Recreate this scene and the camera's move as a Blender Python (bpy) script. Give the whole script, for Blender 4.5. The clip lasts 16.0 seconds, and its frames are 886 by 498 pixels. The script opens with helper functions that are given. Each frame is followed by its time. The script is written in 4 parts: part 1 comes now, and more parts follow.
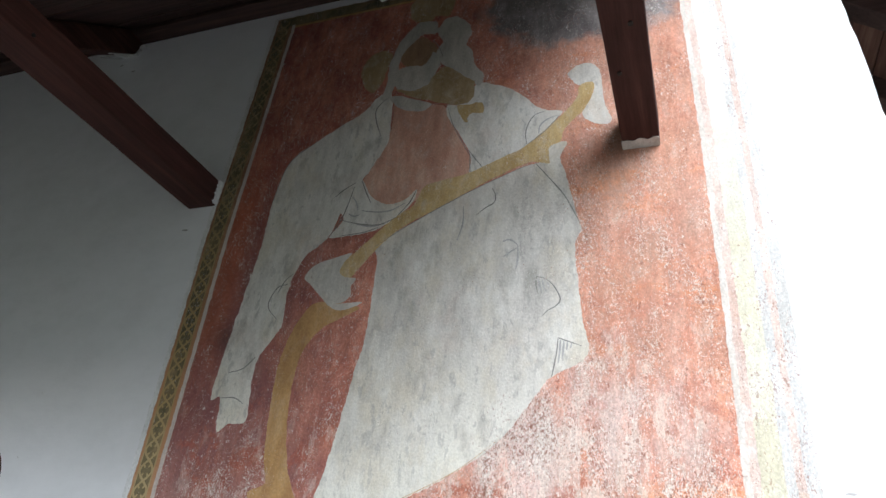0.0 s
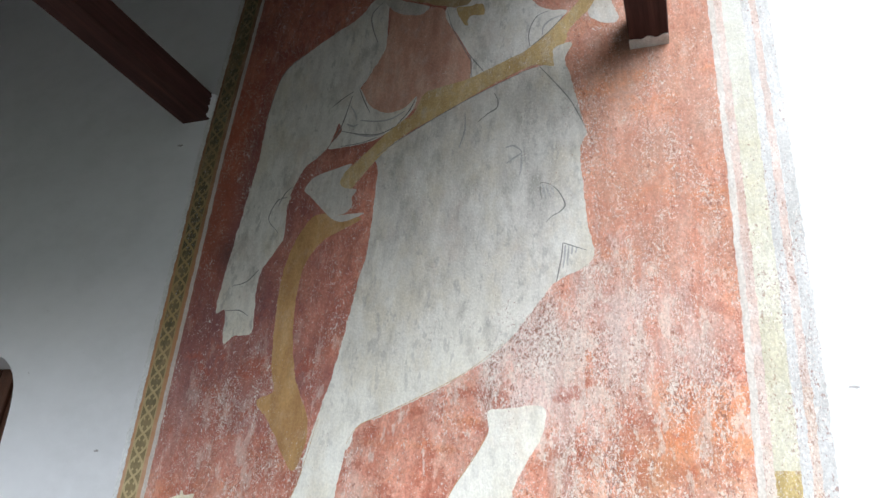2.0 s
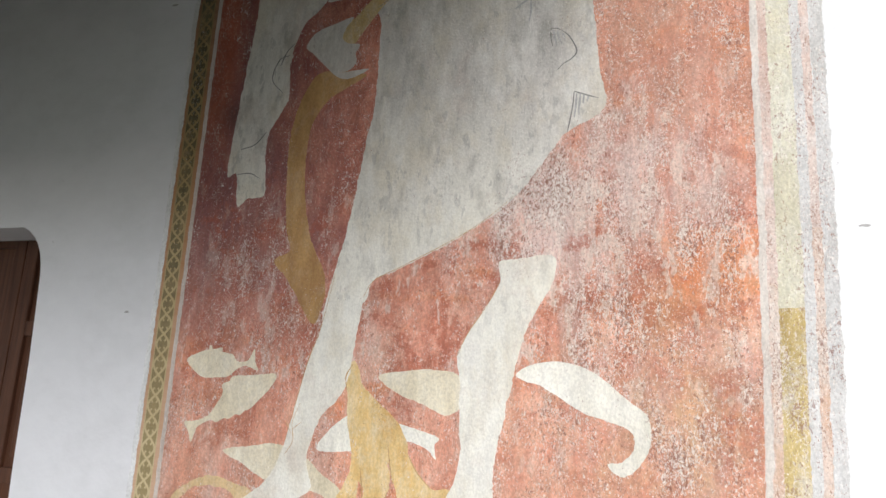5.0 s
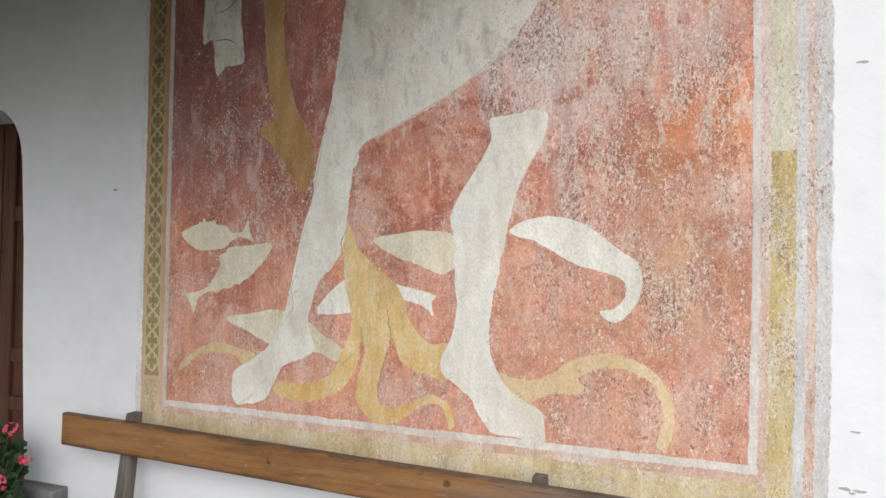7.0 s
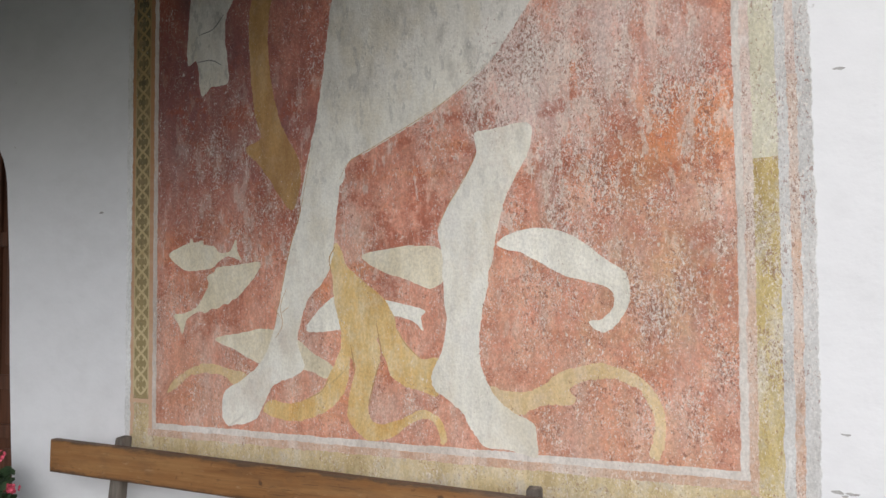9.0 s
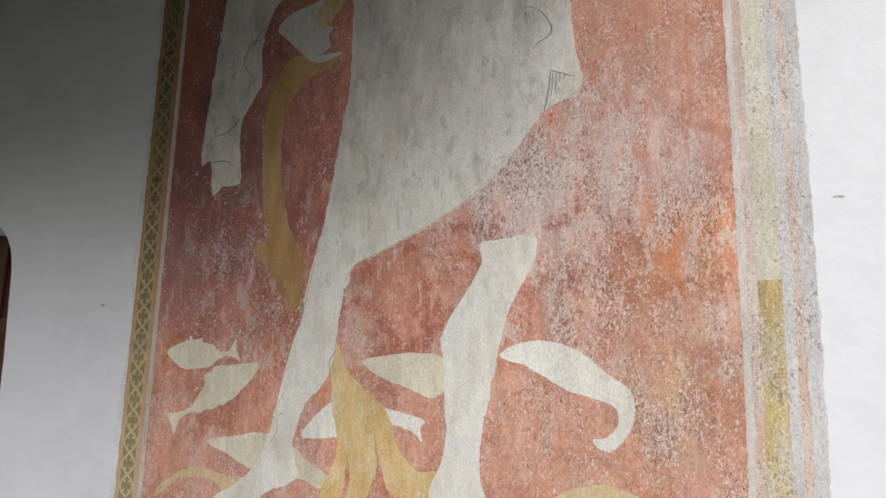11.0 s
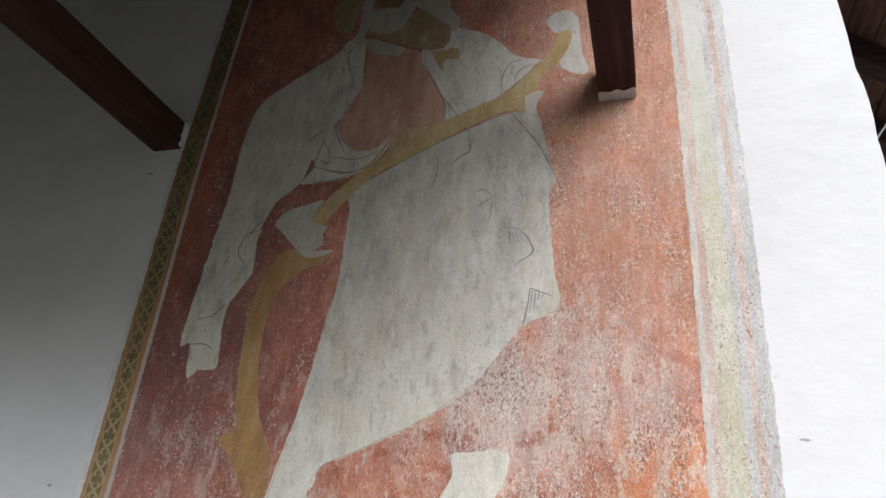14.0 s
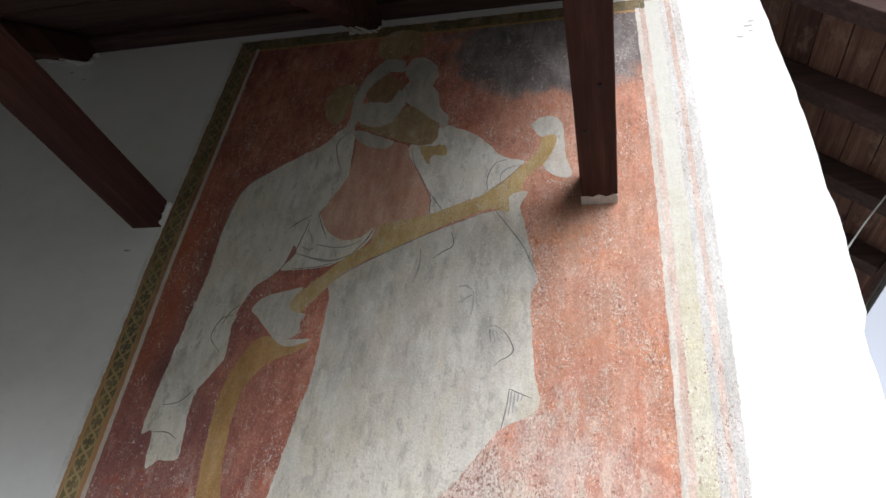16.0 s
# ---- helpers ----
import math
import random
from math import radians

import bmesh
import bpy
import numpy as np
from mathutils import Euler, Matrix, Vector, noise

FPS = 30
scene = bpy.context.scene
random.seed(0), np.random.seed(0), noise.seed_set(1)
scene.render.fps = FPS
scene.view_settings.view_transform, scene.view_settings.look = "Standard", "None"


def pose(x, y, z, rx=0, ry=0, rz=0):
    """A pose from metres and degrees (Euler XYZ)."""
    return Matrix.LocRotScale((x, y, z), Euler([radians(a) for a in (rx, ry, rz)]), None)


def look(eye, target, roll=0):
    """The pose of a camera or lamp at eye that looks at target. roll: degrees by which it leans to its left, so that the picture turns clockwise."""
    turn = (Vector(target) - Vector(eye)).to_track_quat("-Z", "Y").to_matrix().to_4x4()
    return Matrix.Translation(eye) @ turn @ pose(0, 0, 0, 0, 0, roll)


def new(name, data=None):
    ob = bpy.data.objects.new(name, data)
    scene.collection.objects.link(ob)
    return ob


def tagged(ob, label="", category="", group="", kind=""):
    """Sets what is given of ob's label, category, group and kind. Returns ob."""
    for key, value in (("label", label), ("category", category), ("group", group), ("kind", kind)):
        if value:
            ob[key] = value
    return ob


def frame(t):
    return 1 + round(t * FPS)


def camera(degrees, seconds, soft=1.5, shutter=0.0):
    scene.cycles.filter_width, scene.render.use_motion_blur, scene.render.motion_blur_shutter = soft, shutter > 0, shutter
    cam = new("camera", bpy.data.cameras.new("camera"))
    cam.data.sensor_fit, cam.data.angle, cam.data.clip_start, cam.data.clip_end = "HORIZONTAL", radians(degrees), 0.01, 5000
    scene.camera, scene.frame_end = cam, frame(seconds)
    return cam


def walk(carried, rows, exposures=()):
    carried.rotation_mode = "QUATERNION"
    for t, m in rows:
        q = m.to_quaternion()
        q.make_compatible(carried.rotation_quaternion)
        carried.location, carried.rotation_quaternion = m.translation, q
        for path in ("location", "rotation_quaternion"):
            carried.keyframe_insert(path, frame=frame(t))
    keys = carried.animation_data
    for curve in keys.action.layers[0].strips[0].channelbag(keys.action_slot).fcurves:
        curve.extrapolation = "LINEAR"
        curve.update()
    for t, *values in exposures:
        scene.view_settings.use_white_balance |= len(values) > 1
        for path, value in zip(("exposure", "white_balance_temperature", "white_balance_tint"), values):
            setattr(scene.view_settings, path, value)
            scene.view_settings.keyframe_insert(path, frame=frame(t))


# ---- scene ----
cam = camera(66.6, 16.0)
PATH = [
    (0, (2.406, -2.709, 1.789), (1.756, -1.085, 2.758), 6.1),
    (0.5, (2.398, -2.692, 1.766), (1.754, -1.038, 2.689), 5.6),
    (1, (2.393, -2.655, 1.756), (1.753, -0.965, 2.612), 5.0),
    (1.5, (2.382, -2.642, 1.749), (1.729, -0.933, 2.557), 5.2),
    (2, (2.373, -2.636, 1.735), (1.707, -0.916, 2.508), 4.8),
    (2.5, (2.368, -2.639, 1.727), (1.696, -0.9, 2.452), 5.1),
    (3, (2.371, -2.639, 1.711), (1.688, -0.887, 2.394), 4.8),
    (5.3, (2.387, -2.599, 1.665), (1.663, -0.769, 2.019), 2.9),
    (5.5, (2.386, -2.594, 1.654), (1.671, -0.754, 1.976), 2.6),
    (6, (2.389, -2.586, 1.631), (1.689, -0.728, 1.867), 2.5),
    (6.5, (2.383, -2.584, 1.615), (1.692, -0.713, 1.761), 1.9),
    (7, (2.378, -2.586, 1.593), (1.676, -0.714, 1.652), 0.7),
    (7.5, (2.382, -2.583, 1.572), (1.665, -0.716, 1.558), -1.4),
    (8, (2.392, -2.576, 1.567), (1.677, -0.708, 1.528), -2.0),
    (8.5, (2.398, -2.573, 1.56), (1.706, -0.696, 1.558), -1.9),
    (9, (2.392, -2.585, 1.586), (1.715, -0.706, 1.692), -0.8),
    (9.2, (2.398, -2.583, 1.592), (1.713, -0.711, 1.747), -0.4),
    (11.5, (2.369, -2.607, 1.685), (1.716, -0.766, 2.115), 1.7),
    (12, (2.378, -2.616, 1.698), (1.737, -0.794, 2.219), 2.3),
    (12.5, (2.378, -2.638, 1.719), (1.754, -0.833, 2.314), 2.6),
    (13, (2.378, -2.658, 1.732), (1.783, -0.884, 2.438), 2.7),
    (13.5, (2.381, -2.683, 1.767), (1.814, -0.933, 2.552), 3.6),
    (14, (2.378, -2.71, 1.797), (1.809, -0.987, 2.638), 5.4),
    (14.5, (2.351, -2.738, 1.814), (1.77, -1.055, 2.724), 7.1),
    (15, (2.367, -2.745, 1.831), (1.762, -1.093, 2.783), 8.6),
    (15.5, (2.343, -2.753, 1.839), (1.776, -1.097, 2.805), 7.6),
    (16, (2.329, -2.74, 1.853), (1.851, -1.113, 2.913), 7.3),
]
EXPOSURES = [(t, e - 0.22, 5950.0 if t < 4 else 6430.0 if t < 13 else 6320.0, 9.0 if t < 4 else 12.0) for t, e in ((0.0, 1.62), (0.8, 1.54), (1.7, 1.47), (3.0, 1.40), (5.5, 1.12), (6.5, 0.96), (8.0, 0.77), (9.0, 0.68), (11.5, 0.77), (12.5, 0.82), (13.5, 0.9), (14.5, 1.0), (15.2, 1.12), (16.0, 1.3))]
walk(cam, [(t, look(eye, target, roll)) for t, eye, target, roll in PATH], EXPOSURES)

# ---- light ----
world = bpy.data.worlds.new("overcast_sky")
scene.world = world
world.use_nodes = True
wn = world.node_tree
sky = wn.nodes.new("ShaderNodeTexSky")
sky.sky_type, sky.sun_disc = "NISHITA", False
sky.sun_elevation, sky.sun_rotation = radians(48), radians(150)
sky.air_density, sky.dust_density, sky.ozone_density = 1.0, 3.0, 1.0
cloud = wn.nodes.new("ShaderNodeHueSaturation")
cloud.inputs["Saturation"].default_value = 0.3
wn.links.new(sky.outputs[0], cloud.inputs["Color"])
wn.links.new(cloud.outputs[0], wn.nodes["Background"].inputs[0])
wn.nodes["Background"].inputs[1].default_value = 0.13
sun = new("sun", bpy.data.lights.new("sun", "SUN"))
sun.data.energy, sun.data.angle, sun.data.color = 0.93, radians(33), (0.98, 0.99, 1.0)
sun.matrix_world = look((6.5, -7.5, 6.3), (1.5, 0.0, 2.5))

# ---- materials ----


def node(nt, kind, **sets):
    n = nt.nodes.new("ShaderNode" + kind)
    for k, v in sets.items():
        n.inputs[k].default_value = v
    return n


def base(name, rough):
    m = bpy.data.materials.new(name)
    m.use_nodes = True
    nt = m.node_tree
    p = nt.nodes["Principled BSDF"]
    p.inputs["Roughness"].default_value = rough
    return m, nt, p


def coords(nt, scale=(1, 1, 1), seed=0.0):
    tc = nt.nodes.new("ShaderNodeTexCoord")
    mp = nt.nodes.new("ShaderNodeMapping")
    mp.inputs["Scale"].default_value = scale
    mp.inputs["Location"].default_value = (seed, seed * 0.7, seed * 1.3)
    nt.links.new(tc.outputs["Object"], mp.inputs[0])
    return mp.outputs[0]


def noise_of(nt, scale, detail=4.0, rough=0.55, stretch=(1, 1, 1), seed=0.0, distort=0.0):
    n = node(nt, "TexNoise", Scale=scale, Detail=detail, Roughness=rough, Distortion=distort)
    nt.links.new(coords(nt, stretch, seed), n.inputs["Vector"])
    return n.outputs[0]


def span(nt, value, a, b, c=0.0, d=1.0):
    n = node(nt, "MapRange")
    for k, v in zip((1, 2, 3, 4), (a, b, c, d)):
        n.inputs[k].default_value = v
    nt.links.new(value, n.inputs[0])
    return n.outputs[0]


def calc(nt, op, a, b):
    n = nt.nodes.new("ShaderNodeMath")
    n.operation = op
    n.use_clamp = False
    for k, v in enumerate((a, b)):
        if isinstance(v, (int, float)):
            n.inputs[k].default_value = v
        else:
            nt.links.new(v, n.inputs[k])
    return n.outputs[0]


def ramp(nt, value, *stops):
    n = nt.nodes.new("ShaderNodeValToRGB")
    while len(n.color_ramp.elements) < len(stops):
        n.color_ramp.elements.new(0.5)
    for e, (p, c) in zip(n.color_ramp.elements, stops):
        e.position, e.color = p, (*c, 1)
    nt.links.new(value, n.inputs[0])
    return n.outputs[0]


def blend(nt, fac, a, b, mode="MIX"):
    n = nt.nodes.new("ShaderNodeMix")
    n.data_type, n.blend_type = "RGBA", mode
    for k, v in ((0, fac), (6, a), (7, b)):
        if isinstance(v, (int, float)):
            n.inputs[k].default_value = v
        elif isinstance(v, tuple):
            n.inputs[k].default_value = (*v, 1)
        else:
            nt.links.new(v, n.inputs[k])
    return n.outputs[2]


def bump(nt, p, height, strength, distance=0.004):
    b = node(nt, "Bump", Strength=strength, Distance=distance)
    nt.links.new(height, b.inputs["Height"])
    nt.links.new(b.outputs[0], p.inputs["Normal"])


def along(nt, axis):
    tc = nt.nodes.new("ShaderNodeTexCoord")
    sp = nt.nodes.new("ShaderNodeSeparateXYZ")
    nt.links.new(tc.outputs["Object"], sp.inputs[0])
    return sp.outputs[axis]


def spot(nt, x, z, r):
    """One at a place of the wall, falling to nothing at r metres."""
    dx = calc(nt, "SUBTRACT", along(nt, 0), x)
    dz = calc(nt, "SUBTRACT", along(nt, 2), z)
    d = calc(nt, "SQRT", calc(nt, "ADD", calc(nt, "MULTIPLY", dx, dx), calc(nt, "MULTIPLY", dz, dz)), 0.0)
    return span(nt, d, r, 0.0)


def weather(nt, p, col, grain=0.12, chips=0.85, specks=0.7, relief=0.8, sparse=0.0):
    """Age that runs across all the colours of the fresco alike: brushed tone, flakes of bare lime, dark pits and cracks."""
    fine = noise_of(nt, 105, 3, 0.6, (1.15, 1, 0.8), 15.0)
    brushed = noise_of(nt, 11, 5, 0.6, (2.4, 1, 0.45), 17.0)
    broad = noise_of(nt, 4, 6, 0.6, (1.2, 1, 0.6), 19.0)
    shade = calc(nt, "ADD", span(nt, fine, 0.4, 0.6, -grain, grain), calc(nt, "ADD", span(nt, brushed, 0.3, 0.7, -grain, grain), span(nt, broad, 0.3, 0.7, -grain * 1.2, grain * 1.2)))
    col = blend(nt, 1.0, col, calc(nt, "ADD", shade, 1.0), "MULTIPLY")
    # where the paint has suffered most: below the drapery, along the eastern side, round the limbs
    worn = calc(nt, "MAXIMUM", spot(nt, 1.78, 2.52, 0.62), calc(nt, "MAXIMUM", spot(nt, 2.2, 2.15, 0.85), calc(nt, "MAXIMUM", spot(nt, 0.5, 2.0, 0.5), calc(nt, "MULTIPLY", spot(nt, 2.35, 1.4, 1.0), 0.6))))
    worn = calc(nt, "MAXIMUM", worn, calc(nt, "MULTIPLY", spot(nt, 2.1, 3.2, 0.9), 0.6))
    worn = calc(nt, "MAXIMUM", worn, calc(nt, "MULTIPLY", span(nt, along(nt, 0), 2.55, 2.66), 0.65))
    where = span(nt, noise_of(nt, 2.8, 5, 0.65, (1.2, 1, 0.7), 41.0), 0.38, 0.62)
    force = calc(nt, "MULTIPLY", worn, calc(nt, "ADD", calc(nt, "MULTIPLY", where, 0.75), 0.25))
    crowd = span(nt, noise_of(nt, 7.5, 5, 0.65, (1.4, 1, 0.55), 43.0), 0.32, 0.68, -0.075, 0.075)
    push = calc(nt, "ADD", crowd, calc(nt, "MULTIPLY", force, 0.12))
    # flakes of bare lime with hard edges, in three sizes
    flake = None
    for size, seed, limit, amount in ((58, 35.0, 0.69, 0.9), (112, 31.0, 0.675, 1.0), (185, 33.0, 0.648, 0.8)):
        n = noise_of(nt, size, 2.0, 0.5, (1.3, 1, 0.75), seed, 0.6)
        lit = calc(nt, "MULTIPLY", span(nt, calc(nt, "ADD", n, push), limit + sparse, limit + sparse + 0.03), amount)
        flake = lit if flake is None else calc(nt, "MAXIMUM", flake, lit)
    lime = ramp(nt, fine, (0.35, (0.62, 0.54, 0.46)), (0.6, (0.80, 0.76, 0.70)))
    col = blend(nt, calc(nt, "MULTIPLY", flake, chips), col, lime)
    # pits that show the dark red undercoat
    for size, seed, limit in ((55, 55.0, 0.295), (85, 37.0, 0.32), (145, 51.0, 0.325)):
        n = noise_of(nt, size, 2.0, 0.5, (1.25, 1, 0.75), seed, 0.6)
        pit = span(nt, calc(nt, "SUBTRACT", n, calc(nt, "MULTIPLY", push, 0.75)), limit - sparse, limit - sparse - 0.03)
        col = blend(nt, calc(nt, "MULTIPLY", pit, specks), col, (0.24, 0.095, 0.06))
    # hairline cracks in the plaster
    v = nt.nodes.new("ShaderNodeTexVoronoi")
    v.feature = "DISTANCE_TO_EDGE"
    v.inputs["Scale"].default_value = 1.1
    warp = node(nt, "TexNoise", Scale=3.0, Detail=4.0)
    c = coords(nt, (1, 0.0, 0.8), 61.0)
    nt.links.new(c, warp.inputs["Vector"])
    nt.links.new(blend(nt, 0.12, c, warp.outputs[1], "ADD"), v.inputs["Vector"])
    crack = calc(nt, "MULTIPLY", span(nt, v.outputs["Distance"], 0.005, 0.001), span(nt, broad, 0.54, 0.64))
    col = blend(nt, calc(nt, "MULTIPLY", crack, 0.22), col, (0.14, 0.09, 0.07))
    nt.links.new(col, p.inputs["Base Color"])
    h = calc(nt, "ADD", calc(nt, "ADD", fine, brushed), calc(nt, "ADD", calc(nt, "MULTIPLY", flake, -0.6), calc(nt, "MULTIPLY", noise_of(nt, 10, 5, 0.6, (1, 1, 0.8), 23.0), 2.0)))
    bump(nt, p, h, relief, 0.004)


def fresco_field():
    """Red-ochre fresco ground: patchy pigment, lime showing through where it has flaked."""
    m, nt, p = base("red_fresco", 0.92)
    big = span(nt, noise_of(nt, 1.3, 5, 0.6, (1, 1, 0.8), 3.0), 0.3, 0.7)
    mid = span(nt, noise_of(nt, 6, 6, 0.7, (1.2, 1, 0.7), 5.0), 0.3, 0.7)
    east = span(nt, along(nt, 0), 0.4, 2.2)
    low = span(nt, along(nt, 2), 2.6, 1.3)
    high = span(nt, along(nt, 2), 3.6, 5.0)
    pale = calc(nt, "MINIMUM", calc(nt, "ADD", east, low), 1.0)
    f = calc(nt, "ADD", calc(nt, "MULTIPLY", big, 0.25), calc(nt, "MULTIPLY", mid, 0.45))
    g1 = span(nt, noise_of(nt, 60, 3, 0.6, (1.1, 1, 0.8), 71.0), 0.3, 0.7, -0.05, 0.05)
    g2 = span(nt, noise_of(nt, 20, 5, 0.6, (1.4, 1, 0.6), 73.0), 0.3, 0.7, -0.09, 0.09)
    f = calc(nt, "ADD", f, calc(nt, "ADD", g1, g2))
    f = calc(nt, "ADD", f, calc(nt, "ADD", calc(nt, "MULTIPLY", pale, 0.33), calc(nt, "MULTIPLY", low, 0.07)))
    f = calc(nt, "SUBTRACT", f, calc(nt, "MULTIPLY", high, 0.02))
    col = ramp(nt, f, (0.12, (0.20, 0.062, 0.048)), (0.34, (0.34, 0.118, 0.085)), (0.53, (0.50, 0.20, 0.135)), (0.72, (0.61, 0.285, 0.20)), (0.98, (0.66, 0.40, 0.295)))
    # duller, browner pigment high on the eastern side
    tan = calc(nt, "MULTIPLY", span(nt, along(nt, 0), 1.5, 2.1), span(nt, along(nt, 2), 2.3, 3.0))
    tan = calc(nt, "MULTIPLY", tan, span(nt, noise_of(nt, 6, 5, 0.62, (1.2, 1, 0.7), 135.0), 0.3, 0.65, 0.25, 0.75))
    col = blend(nt, tan, col, (0.50, 0.275, 0.185))
    # violet-brown pigment down the western side
    plum = calc(nt, "MULTIPLY", span(nt, calc(nt, "ADD", along(nt, 0), calc(nt, "MULTIPLY", big, 0.3)), 1.15, 0.65), span(nt, along(nt, 2), 1.7, 2.3))
    plum = calc(nt, "MULTIPLY", plum, span(nt, along(nt, 2), 3.9, 3.3))
    plum = calc(nt, "MULTIPLY", plum, span(nt, noise_of(nt, 5, 5, 0.62, (1.2, 1, 0.7), 137.0), 0.3, 0.65, 0.45, 1.2))
    col = blend(nt, calc(nt, "MULTIPLY", plum, 0.8), col, (0.225, 0.10, 0.098))
    # brighter red strip beside the patterned band, with one sooty smudge
    vivid = calc(nt, "MULTIPLY", span(nt, along(nt, 0), 0.20, 0.10), calc(nt, "MULTIPLY", span(nt, along(nt, 2), 2.7, 3.0), span(nt, along(nt, 2), 4.4, 3.8)))
    col = blend(nt, calc(nt, "MULTIPLY", vivid, 0.6), col, (0.42, 0.115, 0.05))
    col = blend(nt, calc(nt, "MULTIPLY", spot(nt, 0.17, 2.98, 0.14), 0.7), col, (0.09, 0.05, 0.05))
    # rusty orange stains, strongest beside the eastern frame line
    rust = span(nt, calc(nt, "ADD", noise_of(nt, 3.4, 6, 0.7, (0.6, 1, 1.4), 11.0), calc(nt, "MULTIPLY", spot(nt, 2.42, 2.1, 0.34), 0.24)), 0.54, 0.66)
    col = blend(nt, calc(nt, "MULTIPLY", calc(nt, "MULTIPLY", rust, pale), 0.65), col, (0.61, 0.215, 0.075))
    # lime bloom in soft, upright patches
    bloom = span(nt, calc(nt, "ADD", noise_of(nt, 3.8, 5, 0.62, (1.5, 1, 0.5), 21.0), calc(nt, "MULTIPLY", spot(nt, 1.8, 2.5, 0.6), 0.12)), 0.48, 0.68)
    col = blend(nt, calc(nt, "MULTIPLY", calc(nt, "MULTIPLY", bloom, pale), span(nt, along(nt, 2), 3.1, 2.5, 0.25, 0.65)), col, (0.60, 0.49, 0.43))
    veil = span(nt, calc(nt, "ADD", calc(nt, "MAXIMUM", spot(nt, 1.85, 2.28, 0.42), calc(nt, "MAXIMUM", spot(nt, 1.72, 2.5, 0.36), calc(nt, "MULTIPLY", spot(nt, 2.15, 2.6, 0.4), 0.8))), span(nt, noise_of(nt, 9, 5, 0.62, (1.6, 1, 0.5), 89.0), 0.3, 0.7, -0.5, 0.5)), 0.3, 0.7)
    col = blend(nt, calc(nt, "MULTIPLY", veil, 0.48), col, (0.60, 0.50, 0.455))
    # deep red seam across the eastern part
    sx = calc(nt, "DIVIDE", calc(nt, "SUBTRACT", along(nt, 0), 2.12), 0.42)
    sz = calc(nt, "DIVIDE", calc(nt, "ADD", calc(nt, "SUBTRACT", along(nt, 2), 2.02), span(nt, noise_of(nt, 4, 5, 0.7, (1, 1, 0.3), 85.0), 0.3, 0.7, -0.09, 0.09)), 0.06)
    seam = calc(nt, "SQRT", calc(nt, "ADD", calc(nt, "MULTIPLY", sx, sx), calc(nt, "MULTIPLY", sz, sz)), 0.0)
    seam = calc(nt, "ADD", seam, span(nt, noise_of(nt, 26, 5, 0.75, (1, 1, 1), 86.0), 0.3, 0.7, -0.5, 0.5))
    col = blend(nt, calc(nt, "MULTIPLY", span(nt, seam, 1.0, 0.6), 0.7), col, (0.38, 0.105, 0.05))
    # dark red remains of the first coat, with hard edges
    coat = span(nt, calc(nt, "ADD", noise_of(nt, 5.5, 6, 0.64, (0.9, 1, 1.1), 87.0), calc(nt, "MULTIPLY", spot(nt, 1.3, 1.95, 0.5), 0.06)), 0.545, 0.60)
    coat = calc(nt, "MULTIPLY", coat, span(nt, noise_of(nt, 33, 4, 0.6, (1.1, 1, 0.8), 115.0), 0.40, 0.48))
    col = blend(nt, calc(nt, "MULTIPLY", calc(nt, "MULTIPLY", coat, span(nt, along(nt, 2), 2.8, 2.3, 0.25, 1.0)), 0.65), col, (0.37, 0.10, 0.055))
    # scars of bare lime, a few centimetres across
    scar = calc(nt, "ADD", noise_of(nt, 12, 6, 0.64, (1.4, 1, 0.55), 117.0), calc(nt, "MULTIPLY", calc(nt, "MAXIMUM", spot(nt, 1.9, 2.4, 0.75), calc(nt, "MULTIPLY", spot(nt, 0.5, 2.05, 0.55), 0.8)), 0.09))
    col = blend(nt, calc(nt, "MULTIPLY", calc(nt, "MULTIPLY", span(nt, scar, 0.585, 0.615), calc(nt, "MULTIPLY", calc(nt, "ADD", calc(nt, "MULTIPLY", pale, 0.7), 0.15), calc(nt, "MULTIPLY", span(nt, along(nt, 2), 1.2, 1.9, 0.45, 1.0), span(nt, along(nt, 2), 3.1, 2.5, 0.3, 1.0)))), 0.75), col, (0.67, 0.56, 0.48))
    dent = span(nt, noise_of(nt, 15, 6, 0.64, (1.3, 1, 0.6), 119.0), 0.395, 0.365)
    col = blend(nt, calc(nt, "MULTIPLY", dent, span(nt, along(nt, 2), 1.2, 1.9, 0.2, 0.4)), col, (0.38, 0.12, 0.07))
    # yellowish fading low on the eastern side
    sun_worn = calc(nt, "MULTIPLY", spot(nt, 2.35, 1.5, 0.9), span(nt, noise_of(nt, 5, 6, 0.75, (1, 1, 0.7), 81.0), 0.42, 0.62))
    col = blend(nt, calc(nt, "MULTIPLY", sun_worn, 0.75), col, (0.60, 0.41, 0.23))
    foot = calc(nt, "MULTIPLY", span(nt, along(nt, 2), 1.8, 1.2), span(nt, noise_of(nt, 3.0, 6, 0.7, (1, 1, 0.8), 121.0), 0.35, 0.6, 0.25, 0.7))
    col = blend(nt, calc(nt, "MULTIPLY", foot, 0.6), col, (0.62, 0.32, 0.20))
    # grey cloud painted under the top border
    ex = calc(nt, "DIVIDE", calc(nt, "SUBTRACT", along(nt, 0), 2.05), 0.66)
    ez = calc(nt, "DIVIDE", calc(nt, "SUBTRACT", along(nt, 2), 5.08), 0.40)
    d = calc(nt, "SQRT", calc(nt, "ADD", calc(nt, "MULTIPLY", ex, ex), calc(nt, "MULTIPLY", ez, ez)), 0.0)
